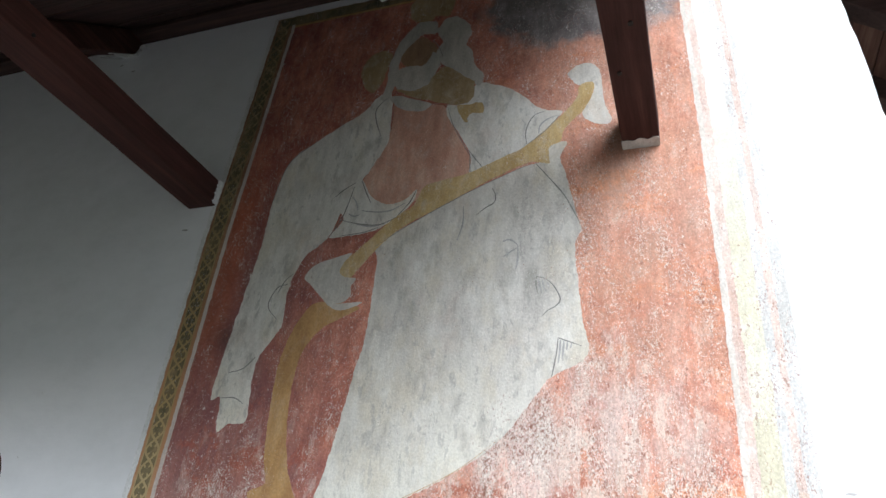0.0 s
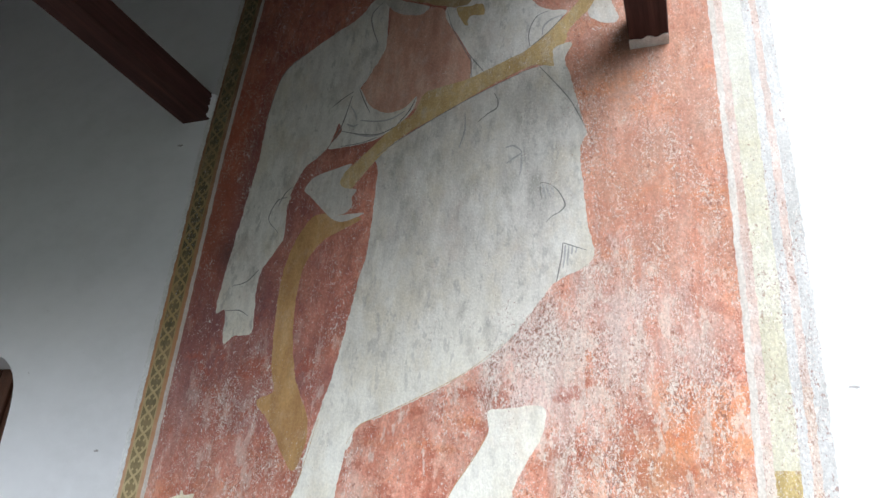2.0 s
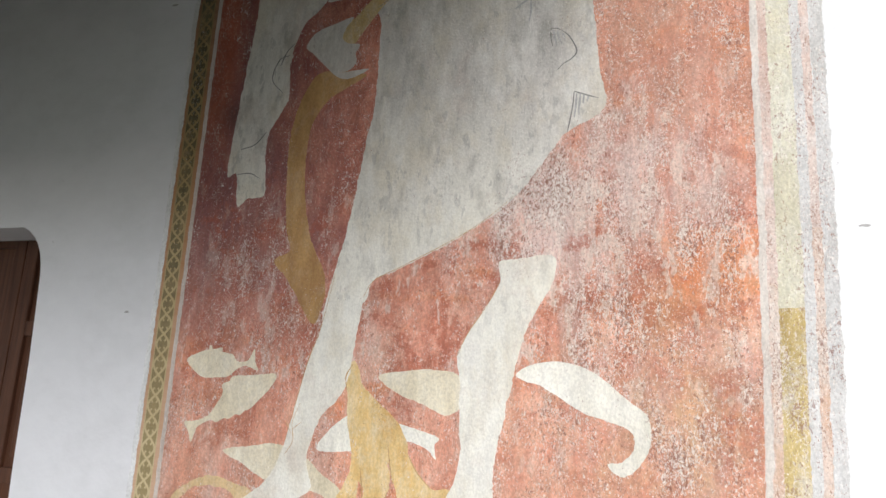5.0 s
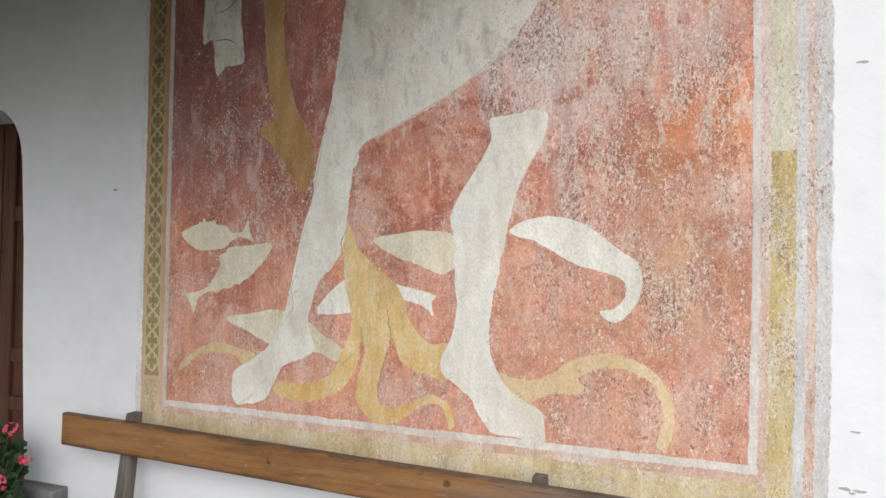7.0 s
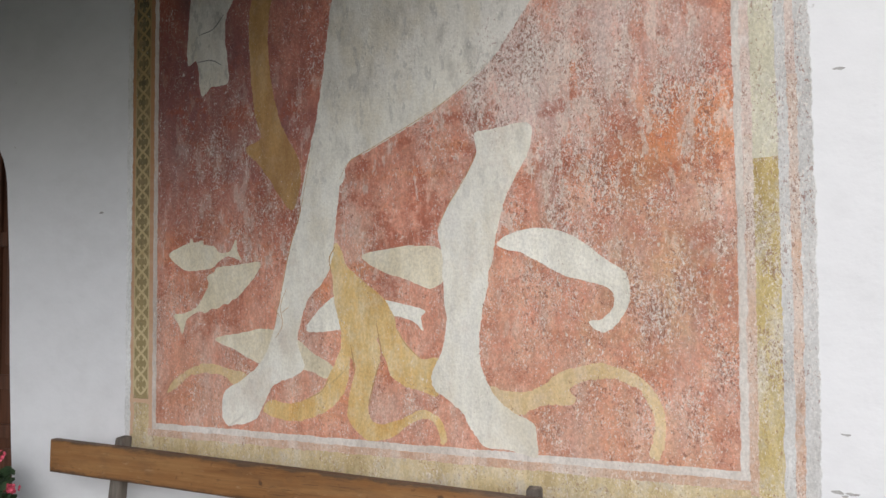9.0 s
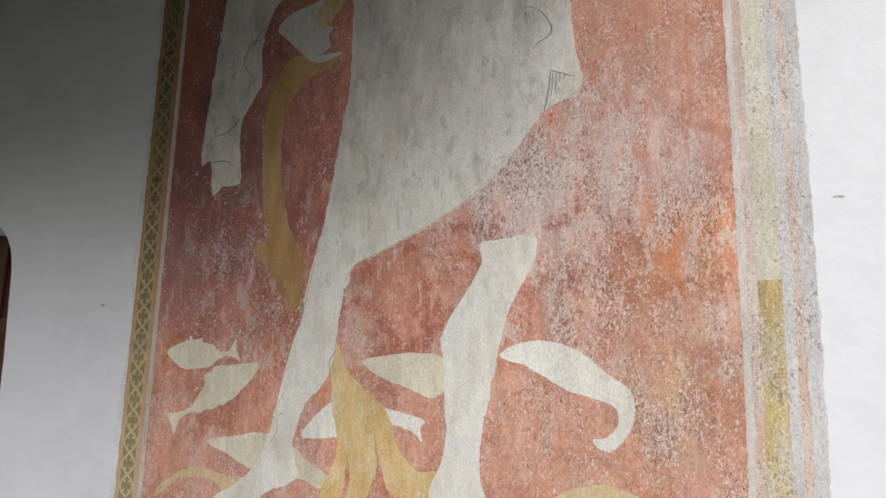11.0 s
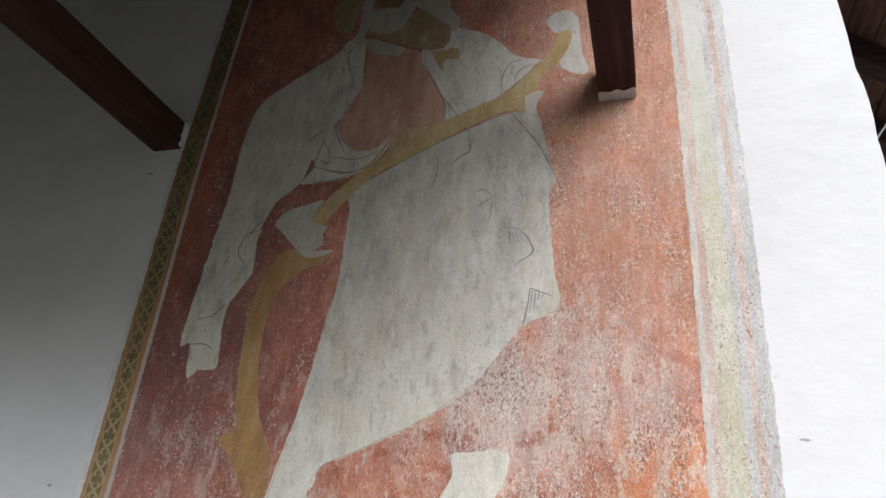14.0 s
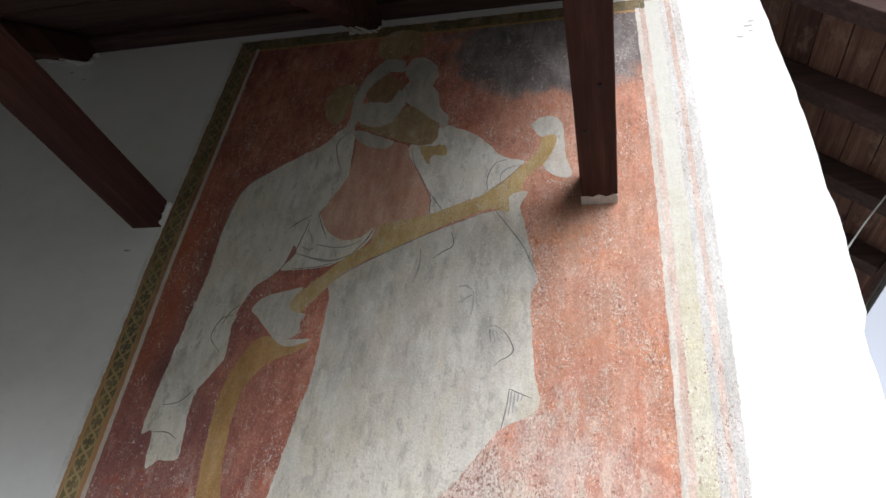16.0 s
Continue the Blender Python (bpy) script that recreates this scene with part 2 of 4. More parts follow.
    d = calc(nt, "ADD", d, span(nt, noise_of(nt, 6, 5, 0.7, (1, 1, 1), 83.0), 0.3, 0.7, -0.16, 0.16))
    grey = ramp(nt, mid, (0.2, (0.12, 0.115, 0.12)), (0.55, (0.19, 0.185, 0.185)), (0.9, (0.31, 0.29, 0.28)))
    col = blend(nt, calc(nt, "MULTIPLY", span(nt, d, 1.12, 0.9), 0.92), col, grey)
    weather(nt, p, col)
    return m


def painted(name, dark, mid, light, wear=0.4, lime=(0.66, 0.63, 0.56), seed=0.0, streak=0.5, foot=None):
    """A worn fresco colour: three tones in patches with brush streaks and fading."""
    m, nt, p = base(name, 0.9)
    big = noise_of(nt, 2.6, 6, 0.6, (1.2, 1, 0.7), seed)
    brush_marks = noise_of(nt, 7, 5, 0.7, (2.2, 1, 0.6), seed + 4)
    f = calc(nt, "ADD", calc(nt, "MULTIPLY", big, 1 - streak), calc(nt, "MULTIPLY", brush_marks, streak))
    col = ramp(nt, f, (0.36, dark), (0.5, mid), (0.63, light))
    if foot:
        col = blend(nt, span(nt, calc(nt, "ADD", along(nt, 2), calc(nt, "MULTIPLY", big, 1.2)), 3.55, 2.7), col, ramp(nt, f, *foot))
        upper = span(nt, along(nt, 2), 1.9, 2.6, 0.3, 1.0)
        grime = span(nt, noise_of(nt, 7, 7, 0.66, (1.4, 1, 0.6), 101.0), 0.54, 0.64)
        col = blend(nt, calc(nt, "MULTIPLY", grime, calc(nt, "MULTIPLY", upper, 0.6)), col, (0.33, 0.31, 0.265))
        straw = span(nt, noise_of(nt, 3.4, 7, 0.7, (1.2, 1, 0.7), 103.0), 0.48, 0.62)
        col = blend(nt, calc(nt, "MULTIPLY", straw, 0.45), col, (0.60, 0.53, 0.39))
        smear = span(nt, noise_of(nt, 19, 5, 0.62, (1.5, 1, 0.6), 105.0), 0.585, 0.625)
        col = blend(nt, calc(nt, "MULTIPLY", smear, calc(nt, "MULTIPLY", upper, 0.55)), col, (0.36, 0.345, 0.31))
        blush = span(nt, noise_of(nt, 4.2, 7, 0.72, (1.1, 1, 0.8), 109.0), 0.54, 0.66)
        col = blend(nt, calc(nt, "MULTIPLY", blush, 0.35), col, (0.50, 0.40, 0.33))
        clean = span(nt, noise_of(nt, 5, 7, 0.72, (1.3, 1, 0.7), 107.0), 0.53, 0.66)
        col = blend(nt, calc(nt, "MULTIPLY", clean, 0.5), col, (0.72, 0.705, 0.65))
    fade = span(nt, noise_of(nt, 13, 6, 0.75, (1, 1, 0.8), seed + 14), 0.5, 0.7)
    col = blend(nt, calc(nt, "MULTIPLY", fade, wear), col, lime)
    weather(nt, p, col, 0.055 if foot else 0.08, 0.75, 0.55, 0.7, 0.0 if wear > 0.8 else 0.03 if wear > 0.55 else 0.075)
    return m


def limewash():
    """Limewashed wall: off-white with trowel waves and faint grey marks."""
    m, nt, p = base("limewash", 0.88)
    big = noise_of(nt, 0.9, 5, 0.6, (1, 1, 1), 2.0)
    mid = noise_of(nt, 6, 5, 0.65, (1, 1, 1.6), 7.0)
    col = ramp(nt, calc(nt, "ADD", calc(nt, "MULTIPLY", big, 0.6), calc(nt, "MULTIPLY", mid, 0.4)), (0.3, (0.69, 0.69, 0.685)), (0.5, (0.765, 0.765, 0.765)), (0.7, (0.81, 0.81, 0.81)))
    spots = span(nt, noise_of(nt, 14, 5, 0.75, (1, 1, 1), 17.0), 0.30, 0.24)
    col = blend(nt, calc(nt, "MULTIPLY", spots, 0.55), col, (0.42, 0.40, 0.37))
    nt.links.new(col, p.inputs["Base Color"])
    wave = noise_of(nt, 2.2, 4, 0.5, (0.9, 1, 1.3), 27.0)
    grit = noise_of(nt, 60, 3, 0.6, (1, 1, 1), 37.0)
    bump(nt, p, calc(nt, "ADD", calc(nt, "ADD", calc(nt, "MULTIPLY", wave, 1.3), calc(nt, "MULTIPLY", noise_of(nt, 10, 4, 0.55, (1, 1, 1.3), 47.0), 0.85)), calc(nt, "MULTIPLY", grit, 0.2)), 0.45, 0.007)
    return m


def timber(name, dark, mid, light, axis=1, rough=0.7, seed=0.0, knots=True, scale=1.0):
    """Sawn wood with its grain along one axis."""
    m, nt, p = base(name, rough)
    p.inputs["Specular IOR Level"].default_value = 0.25
    st = [9.0 * scale] * 3
    st[axis] = 0.5 * scale
    ring = noise_of(nt, 3.0, 6, 0.6, tuple(st), seed, 0.4)
    fibre = noise_of(nt, 14.0, 4, 0.7, tuple(st), seed + 3)
    big = noise_of(nt, 2.0, 4, 0.6, (1, 1, 1), seed + 6)
    f = calc(nt, "ADD", calc(nt, "MULTIPLY", ring, 0.6), calc(nt, "ADD", calc(nt, "MULTIPLY", fibre, 0.2), calc(nt, "MULTIPLY", big, 0.25)))
    col = ramp(nt, f, (0.36, dark), (0.52, mid), (0.7, light))
    if knots:
        st2 = [3.0, 3.0, 3.0]
        st2[axis] = 1.6
        v = node(nt, "TexVoronoi", Scale=1.3)
        nt.links.new(coords(nt, tuple(st2), seed + 12), v.inputs["Vector"])
        k = span(nt, v.outputs["Distance"], 0.11, 0.05)
        col = blend(nt, calc(nt, "MULTIPLY", k, 0.7), col, tuple(0.4 * c for c in dark))
    nt.links.new(col, p.inputs["Base Color"])
    bump(nt, p, calc(nt, "ADD", ring, calc(nt, "MULTIPLY", fibre, 0.7)), 0.35, 0.004)
    return m


def add_wear(m, axis, a, b, tint, amount):
    """Weathers a wood towards one end of its length."""
    nt = m.node_tree
    p = nt.nodes["Principled BSDF"]
    old = p.inputs["Base Color"].links[0].from_socket
    edge = calc(nt, "ADD", along(nt, axis), span(nt, noise_of(nt, 4, 5, 0.7, (0.6, 1, 4), 91.0), 0.3, 0.7, -0.35, 0.35))
    nt.links.new(blend(nt, calc(nt, "MULTIPLY", span(nt, edge, a, b), amount), old, tint), p.inputs["Base Color"])


def add_stain(m):
    """Darker weathered blotches and scuffs on a varnished wood."""
    nt = m.node_tree
    p = nt.nodes["Principled BSDF"]
    old = p.inputs["Base Color"].links[0].from_socket
    a = span(nt, noise_of(nt, 6, 7, 0.7, (0.7, 1, 2.0), 95.0), 0.5, 0.68)
    b = span(nt, noise_of(nt, 28, 5, 0.7, (0.5, 1, 1.6), 97.0), 0.62, 0.7)
    col = blend(nt, calc(nt, "MULTIPLY", a, 0.45), old, (0.13, 0.075, 0.04))
    nt.links.new(blend(nt, calc(nt, "MULTIPLY", b, 0.5), col, (0.40, 0.27, 0.15)), p.inputs["Base Color"])


def add_variety(m):
    """Each board of one wood a little lighter or darker than the next, with lit patches painted in."""
    nt = m.node_tree
    p = nt.nodes["Principled BSDF"]
    old = p.inputs["Base Color"].links[0].from_socket
    info = nt.nodes.new("ShaderNodeObjectInfo")
    col = blend(nt, 1.0, old, span(nt, info.outputs["Random"], 0.0, 1.0, 0.7, 1.5), "MULTIPLY")
    # paler patches put the light on the boards into their colour
    lit_patch = span(nt, noise_of(nt, 5, 6, 0.7, (1.5, 0.7, 1), 125.0), 0.56, 0.66)
    nt.links.new(blend(nt, calc(nt, "MULTIPLY", lit_patch, 0.5), col, (0.26, 0.17, 0.12)), p.inputs["Base Color"])


def add_plank_marks(m):
    """Darker long edges on the bench plank, drying cracks and one knot."""
    nt = m.node_tree
    p = nt.nodes["Principled BSDF"]
    col = p.inputs["Base Color"].links[0].from_socket
    middle = calc(nt, "SUBTRACT", 0.82, calc(nt, "MULTIPLY", calc(nt, "ADD", along(nt, 0), 0.44), 0.0283))
    off = calc(nt, "ABSOLUTE", calc(nt, "SUBTRACT", along(nt, 2), middle), 0.0)
    off = calc(nt, "ADD", off, span(nt, noise_of(nt, 9, 6, 0.7, (0.7, 1, 2), 127.0), 0.3, 0.7, -0.014, 0.014))
    col = blend(nt, calc(nt, "MULTIPLY", span(nt, off, 0.060, 0.073), 0.75), col, (0.06, 0.045, 0.035))
    crack = span(nt, calc(nt, "ABSOLUTE", calc(nt, "SUBTRACT", noise_of(nt, 2.2, 3, 0.6, (0.5, 1, 14), 129.0), 0.5), 0.0), 0.012, 0.003)
    crack = calc(nt, "MULTIPLY", crack, span(nt, noise_of(nt, 3, 4, 0.6, (0.8, 1, 3), 131.0), 0.5, 0.6))
    col = blend(nt, calc(nt, "MULTIPLY", crack, 0.7), col, (0.05, 0.03, 0.02))
    for x, z, r in ((0.735, 0.79, 0.022), (1.52, 0.80, 0.03)):
        col = blend(nt, calc(nt, "MULTIPLY", span(nt, calc(nt, "ADD", spot(nt, x, z, r), span(nt, noise_of(nt, 40, 3, 0.6, (1, 1, 1), 133.0), 0.3, 0.7, -0.4, 0.4)), 0.3, 0.7), 0.8), col, (0.07, 0.035, 0.02))
    nt.links.new(col, p.inputs["Base Color"])


def mottled(name, a, b, scale=8, rough=0.85, strength=0.4, metal=0.0):
    m, nt, p = base(name, rough)
    n1 = noise_of(nt, scale, 6, 0.65)
    n2 = noise_of(nt, scale * 9, 3, 0.6)
    nt.links.new(ramp(nt, calc(nt, "ADD", calc(nt, "MULTIPLY", n1, 0.7), calc(nt, "MULTIPLY", n2, 0.3)), (0.35, a), (0.65, b)), p.inputs["Base Color"])
    p.inputs["Metallic"].default_value = metal
    bump(nt, p, calc(nt, "ADD", n1, n2), strength, 0.006)
    return m


RED = fresco_field()
CREAM = ((0.3, (0.68, 0.65, 0.55)), (0.5, (0.76, 0.735, 0.645)), (0.68, (0.80, 0.785, 0.71)))
LIME = painted("pale_fresco", (0.43, 0.405, 0.365), (0.55, 0.522, 0.472), (0.65, 0.617, 0.56), 0.4, (0.68, 0.66, 0.59), 3.0, foot=CREAM)
CLOAK = painted("grey_cloak_fresco", (0.50, 0.47, 0.42), (0.63, 0.60, 0.54), (0.72, 0.69, 0.63), 0.4, (0.74, 0.72, 0.66), 7.0, foot=CREAM)
LIME2 = painted("cream_fresco", *(c for _, c in CREAM), 0.4, (0.70, 0.68, 0.62), 3.0)
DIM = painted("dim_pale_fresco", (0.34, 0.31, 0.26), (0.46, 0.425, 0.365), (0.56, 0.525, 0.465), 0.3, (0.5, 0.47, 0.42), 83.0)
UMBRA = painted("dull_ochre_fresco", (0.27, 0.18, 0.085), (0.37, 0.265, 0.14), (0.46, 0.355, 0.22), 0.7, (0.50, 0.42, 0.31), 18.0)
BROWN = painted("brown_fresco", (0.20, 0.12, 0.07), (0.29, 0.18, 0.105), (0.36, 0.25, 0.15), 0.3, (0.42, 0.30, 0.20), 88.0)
OCHRE = painted("ochre_fresco", (0.58, 0.33, 0.10), (0.66, 0.465, 0.20), (0.72, 0.60, 0.38), 0.75, (0.66, 0.57, 0.38), 13.0)
STAFF = painted("brown_ochre_fresco", (0.34, 0.18, 0.07), (0.44, 0.26, 0.10), (0.52, 0.34, 0.17), 0.4, (0.52, 0.38, 0.26), 18.0)
TWIG = painted("tan_fresco", (0.42, 0.275, 0.11), (0.52, 0.37, 0.165), (0.58, 0.45, 0.26), 0.7, (0.56, 0.50, 0.38), 27.0)
SNAKE = painted("yellow_fresco", (0.58, 0.40, 0.19), (0.64, 0.48, 0.26), (0.68, 0.54, 0.34), 0.6, (0.66, 0.52, 0.40), 23.0)
RIM = painted("orange_border", (0.17, 0.09, 0.05), (0.24, 0.13, 0.07), (0.32, 0.19, 0.11), 0.4, (0.58, 0.42, 0.30), 33.0)
UMBER = painted("dark_border", (0.09, 0.08, 0.045), (0.15, 0.12, 0.06), (0.25, 0.18, 0.09), 0.7, (0.38, 0.27, 0.14), 38.0)
GOLD = painted("lattice_paint", (0.17, 0.12, 0.06), (0.24, 0.17, 0.08), (0.32, 0.24, 0.13), 0.5, (0.56, 0.46, 0.30), 43.0)
LINE = painted("white_line", (0.52, 0.46, 0.40), (0.62, 0.57, 0.51), (0.70, 0.66, 0.61), 0.4, (0.72, 0.70, 0.66), 48.0)
TAN = painted("dull_white_line", (0.47, 0.40, 0.34), (0.58, 0.51, 0.445), (0.65, 0.59, 0.53), 0.4, (0.6, 0.53, 0.47), 50.0)
PINK = painted("pink_border", (0.50, 0.30, 0.20), (0.59, 0.42, 0.315), (0.66, 0.56, 0.48), 0.85, (0.68, 0.62, 0.56), 53.0)
SAND = painted("yellow_border", (0.38, 0.27, 0.10), (0.55, 0.43, 0.19), (0.65, 0.58, 0.42), 0.9, (0.55, 0.51, 0.44), 58.0)
DIRTY = painted("dirty_yellow_border", (0.40, 0.29, 0.14), (0.57, 0.46, 0.26), (0.65, 0.58, 0.43), 0.9, (0.52, 0.48, 0.42), 59.0)
FADED = painted("faded_yellow_border", (0.53, 0.49, 0.35), (0.615, 0.58, 0.435), (0.67, 0.65, 0.54), 0.6, (0.70, 0.69, 0.63), 63.0)
BARE = painted("bare_plaster", (0.60, 0.60, 0.575), (0.70, 0.70, 0.68), (0.77, 0.77, 0.755), 0.5, (0.78, 0.78, 0.76), 68.0)
WORN = painted("worn_plaster", (0.50, 0.49, 0.46), (0.61, 0.60, 0.575), (0.69, 0.685, 0.66), 0.6, (0.54, 0.52, 0.48), 66.0)
ROSE = painted("faded_pink_border", (0.53, 0.37, 0.30), (0.62, 0.49, 0.42), (0.69, 0.61, 0.55), 0.6, (0.72, 0.69, 0.66), 93.0)
INK = painted("charcoal_line", (0.13, 0.125, 0.115), (0.19, 0.185, 0.17), (0.28, 0.27, 0.25), 0.5, (0.45, 0.44, 0.40), 73.0)
FLESH = painted("rose_fresco", (0.45, 0.22, 0.155), (0.55, 0.31, 0.22), (0.61, 0.40, 0.30), 0.4, (0.6, 0.48, 0.40), 78.0)
STRAW = painted("straw_fresco", (0.60, 0.53, 0.37), (0.69, 0.62, 0.46), (0.76, 0.71, 0.57), 0.5, (0.74, 0.70, 0.60), 113.0)
WHITE = limewash()
BEAM = timber("dark_red_beam", (0.027, 0.010, 0.008), (0.053, 0.020, 0.016), (0.09, 0.037, 0.028), 1, 0.85, 1.0)
ROOF = timber("roof_board", (0.055, 0.024, 0.018), (0.10, 0.046, 0.034), (0.18, 0.10, 0.068), 1, 0.8, 4.0)
add_variety(ROOF)
RAFTER = timber("rafter_wood", (0.03, 0.017, 0.015), (0.055, 0.030, 0.026), (0.10, 0.055, 0.045), 0, 0.8, 9.0, False)
PLANK = timber("bench_plank", (0.15, 0.065, 0.022), (0.26, 0.125, 0.045), (0.35, 0.19, 0.075), 0, 0.5, 14.0)
add_stain(PLANK)
add_wear(PLANK, 0, 1.4, 2.1, (0.16, 0.135, 0.12), 0.8)
add_plank_marks(PLANK)
# the patterned border is washed out towards the ground
add_wear(RIM, 2, 3.9, 2.7, (0.47, 0.24, 0.115), 0.9)
add_wear(GOLD, 2, 4.0, 2.9, (0.40, 0.28, 0.12), 0.9)
add_wear(FADED, 2, 3.0, 4.3, (0.68, 0.68, 0.635), 0.8)
add_wear(UMBER, 2, 2.7, 1.2, (0.40, 0.31, 0.15), 0.7)
add_wear(GOLD, 2, 2.7, 1.2, (0.64, 0.54, 0.32), 0.75)
add_wear(RIM, 2, 2.4, 1.1, (0.66, 0.46, 0.32), 0.75)
GREY_WOOD = timber("weathered_wood", (0.05, 0.042, 0.034), (0.11, 0.093, 0.077), (0.22, 0.195, 0.165), 2, 0.85, 19.0)
SEAT_WOOD = timber("weathered_seat", (0.14, 0.13, 0.12), (0.26, 0.25, 0.235), (0.36, 0.35, 0.33), 0, 0.85, 22.0)
DOOR_WOOD = timber("door_wood", (0.05, 0.020, 0.012), (0.095, 0.040, 0.022), (0.15, 0.066, 0.036), 2, 0.5, 25.0)
STONE = mottled("grey_stone", (0.12, 0.12, 0.12), (0.26, 0.255, 0.25), 7)
CHIP = mottled("chipped_plaster", (0.58, 0.575, 0.56), (0.74, 0.735, 0.72), 60)
PIT = mottled("grey_pit", (0.30, 0.29, 0.27), (0.48, 0.47, 0.45), 60)
PAVING = mottled("paving", (0.09, 0.088, 0.084), (0.16, 0.156, 0.15), 3)
GRASS = mottled("grass", (0.03, 0.045, 0.02), (0.07, 0.085, 0.04), 1.5)
IRON = mottled("black_iron", (0.015, 0.015, 0.015), (0.04, 0.038, 0.035), 20, 0.5, 0.2, 0.8)
POT = mottled("dark_pot", (0.02, 0.02, 0.022), (0.045, 0.043, 0.042), 9, 0.6, 0.2)
SOIL = mottled("soil", (0.02, 0.014, 0.01), (0.05, 0.035, 0.025), 30)
LEAF = mottled("geranium_leaf", (0.012, 0.030, 0.010), (0.035, 0.075, 0.022), 25, 0.7, 0.2)
PETAL = mottled("geranium_petal", (0.50, 0.04, 0.08), (0.72, 0.13, 0.20), 30, 0.6, 0.1)
CABLE = mottled("white_cable", (0.5, 0.5, 0.5), (0.62, 0.62, 0.6), 10, 0.5, 0.05)

# ---- builders ----


def mesh_of(name, bm):
    me = bpy.data.meshes.new(name)
    bmesh.ops.recalc_face_normals(bm, faces=bm.faces)
    bm.to_mesh(me)
    bm.free()
    return me


def part(name, bm, material, parent=None, label=""):
    ob = new(name, mesh_of(name, bm))
    ob.data.materials.append(material)
    if parent:
        ob.parent = parent
    if label:
        ob["label"] = label
    return ob


def add_box(bm, x0, x1, y0, y1, z0, z1, m=None, bevel=0.0, cuts=0):
    out = bmesh.ops.create_cube(bm, size=1)["verts"]
    for v in out:
        v.co = Vector(((x0 + x1) / 2 + v.co.x * (x1 - x0), (y0 + y1) / 2 + v.co.y * (y1 - y0), (z0 + z1) / 2 + v.co.z * (z1 - z0)))
    if bevel:
        edges = {e for v in out for e in v.link_edges}
        res = bmesh.ops.bevel(bm, geom=list(edges), offset=bevel, segments=2, affect="EDGES", profile=0.6)
        out = [v for v in bm.verts if v.is_valid and v in {w for f in res["faces"] for w in f.verts}] + [v for v in out if v.is_valid]
    if m:
        for v in set(out):
            v.co = m @ v.co
    return out


def box(x0, x1, y0, y1, z0, z1, bevel=0.0, m=None):
    bm = bmesh.new()
    add_box(bm, x0, x1, y0, y1, z0, z1, None, bevel)
    if m:
        bm.transform(m)
    return bm


def hewn(x0, x1, y0, y1, z0, z1, axis, rough=0.006, bevel=0.012, step=0.15):
    """A hand-hewn beam: bevelled, cut along its length and slightly uneven."""
    bm = box(x0, x1, y0, y1, z0, z1, bevel)
    lo, hi = ((x0, x1), (y0, y1), (z0, z1))[axis]
    n = max(2, int((hi - lo) / step))
    way = Vector([1.0 if k == axis else 0.0 for k in range(3)])
    for k in range(1, n):
        bmesh.ops.bisect_plane(bm, geom=bm.verts[:] + bm.edges[:] + bm.faces[:], plane_co=way * (lo + (hi - lo) * k / n), plane_no=way)
    for v in bm.verts:
        d = noise.noise_vector(v.co * 2.3) * rough + noise.noise_vector(v.co * 9.0) * rough * 0.4
        d[axis] = 0
        v.co += d
    return bm


def smooth_loop(points, per=6):
    """Closed Catmull-Rom curve through a few corner points."""
    out, n = [], len(points)
    for i in range(n):
        a, b, c, d = (Vector(points[(i + k - 1) % n]) for k in range(4))
        for k in range(per):
            t = k / per
            out.append(0.5 * (2 * b + (c - a) * t + (2 * a - 5 * b + 4 * c - d) * t * t + (3 * b - a - 3 * c + d) * t ** 3))
    return out


def ragged(points, amount, scale=18.0):
    """Moves an outline in and out a little, as a brush or a chipped edge does."""
    out = []
    for i, p in enumerate(points):
        q = points[(i + 1) % len(points)]
        n = max(1, int((q - p).length / 0.012))
        for k in range(n):
            c = p.lerp(q, k / n)
            v = Vector((c.x, c.y, 0.3))
            out.append(c + Vector(noise.noise_vector(v * scale)[:2]) * amount + Vector(noise.noise_vector(v * 75.0)[:2]) * min(0.006, amount * 1.1))
    return out


THIN = 0.3  # paint layers lie fractions of a millimetre over one another


def slab(outline, front, back=0.002):
    """A paint or plaster layer of that outline in the wall's plane."""
    bm = bmesh.new()
    front *= THIN
    a = [bm.verts.new((p.x, front, p.y)) for p in outline]
    b = [bm.verts.new((p.x, back, p.y)) for p in outline]
    face = bm.faces.new(a)
    n = len(a)
    for i in range(n):
        bm.faces.new((a[i], b[i], b[(i + 1) % n], a[(i + 1) % n]))
    face.normal_update()
    bmesh.ops.triangulate(bm, faces=[face])
    return bm


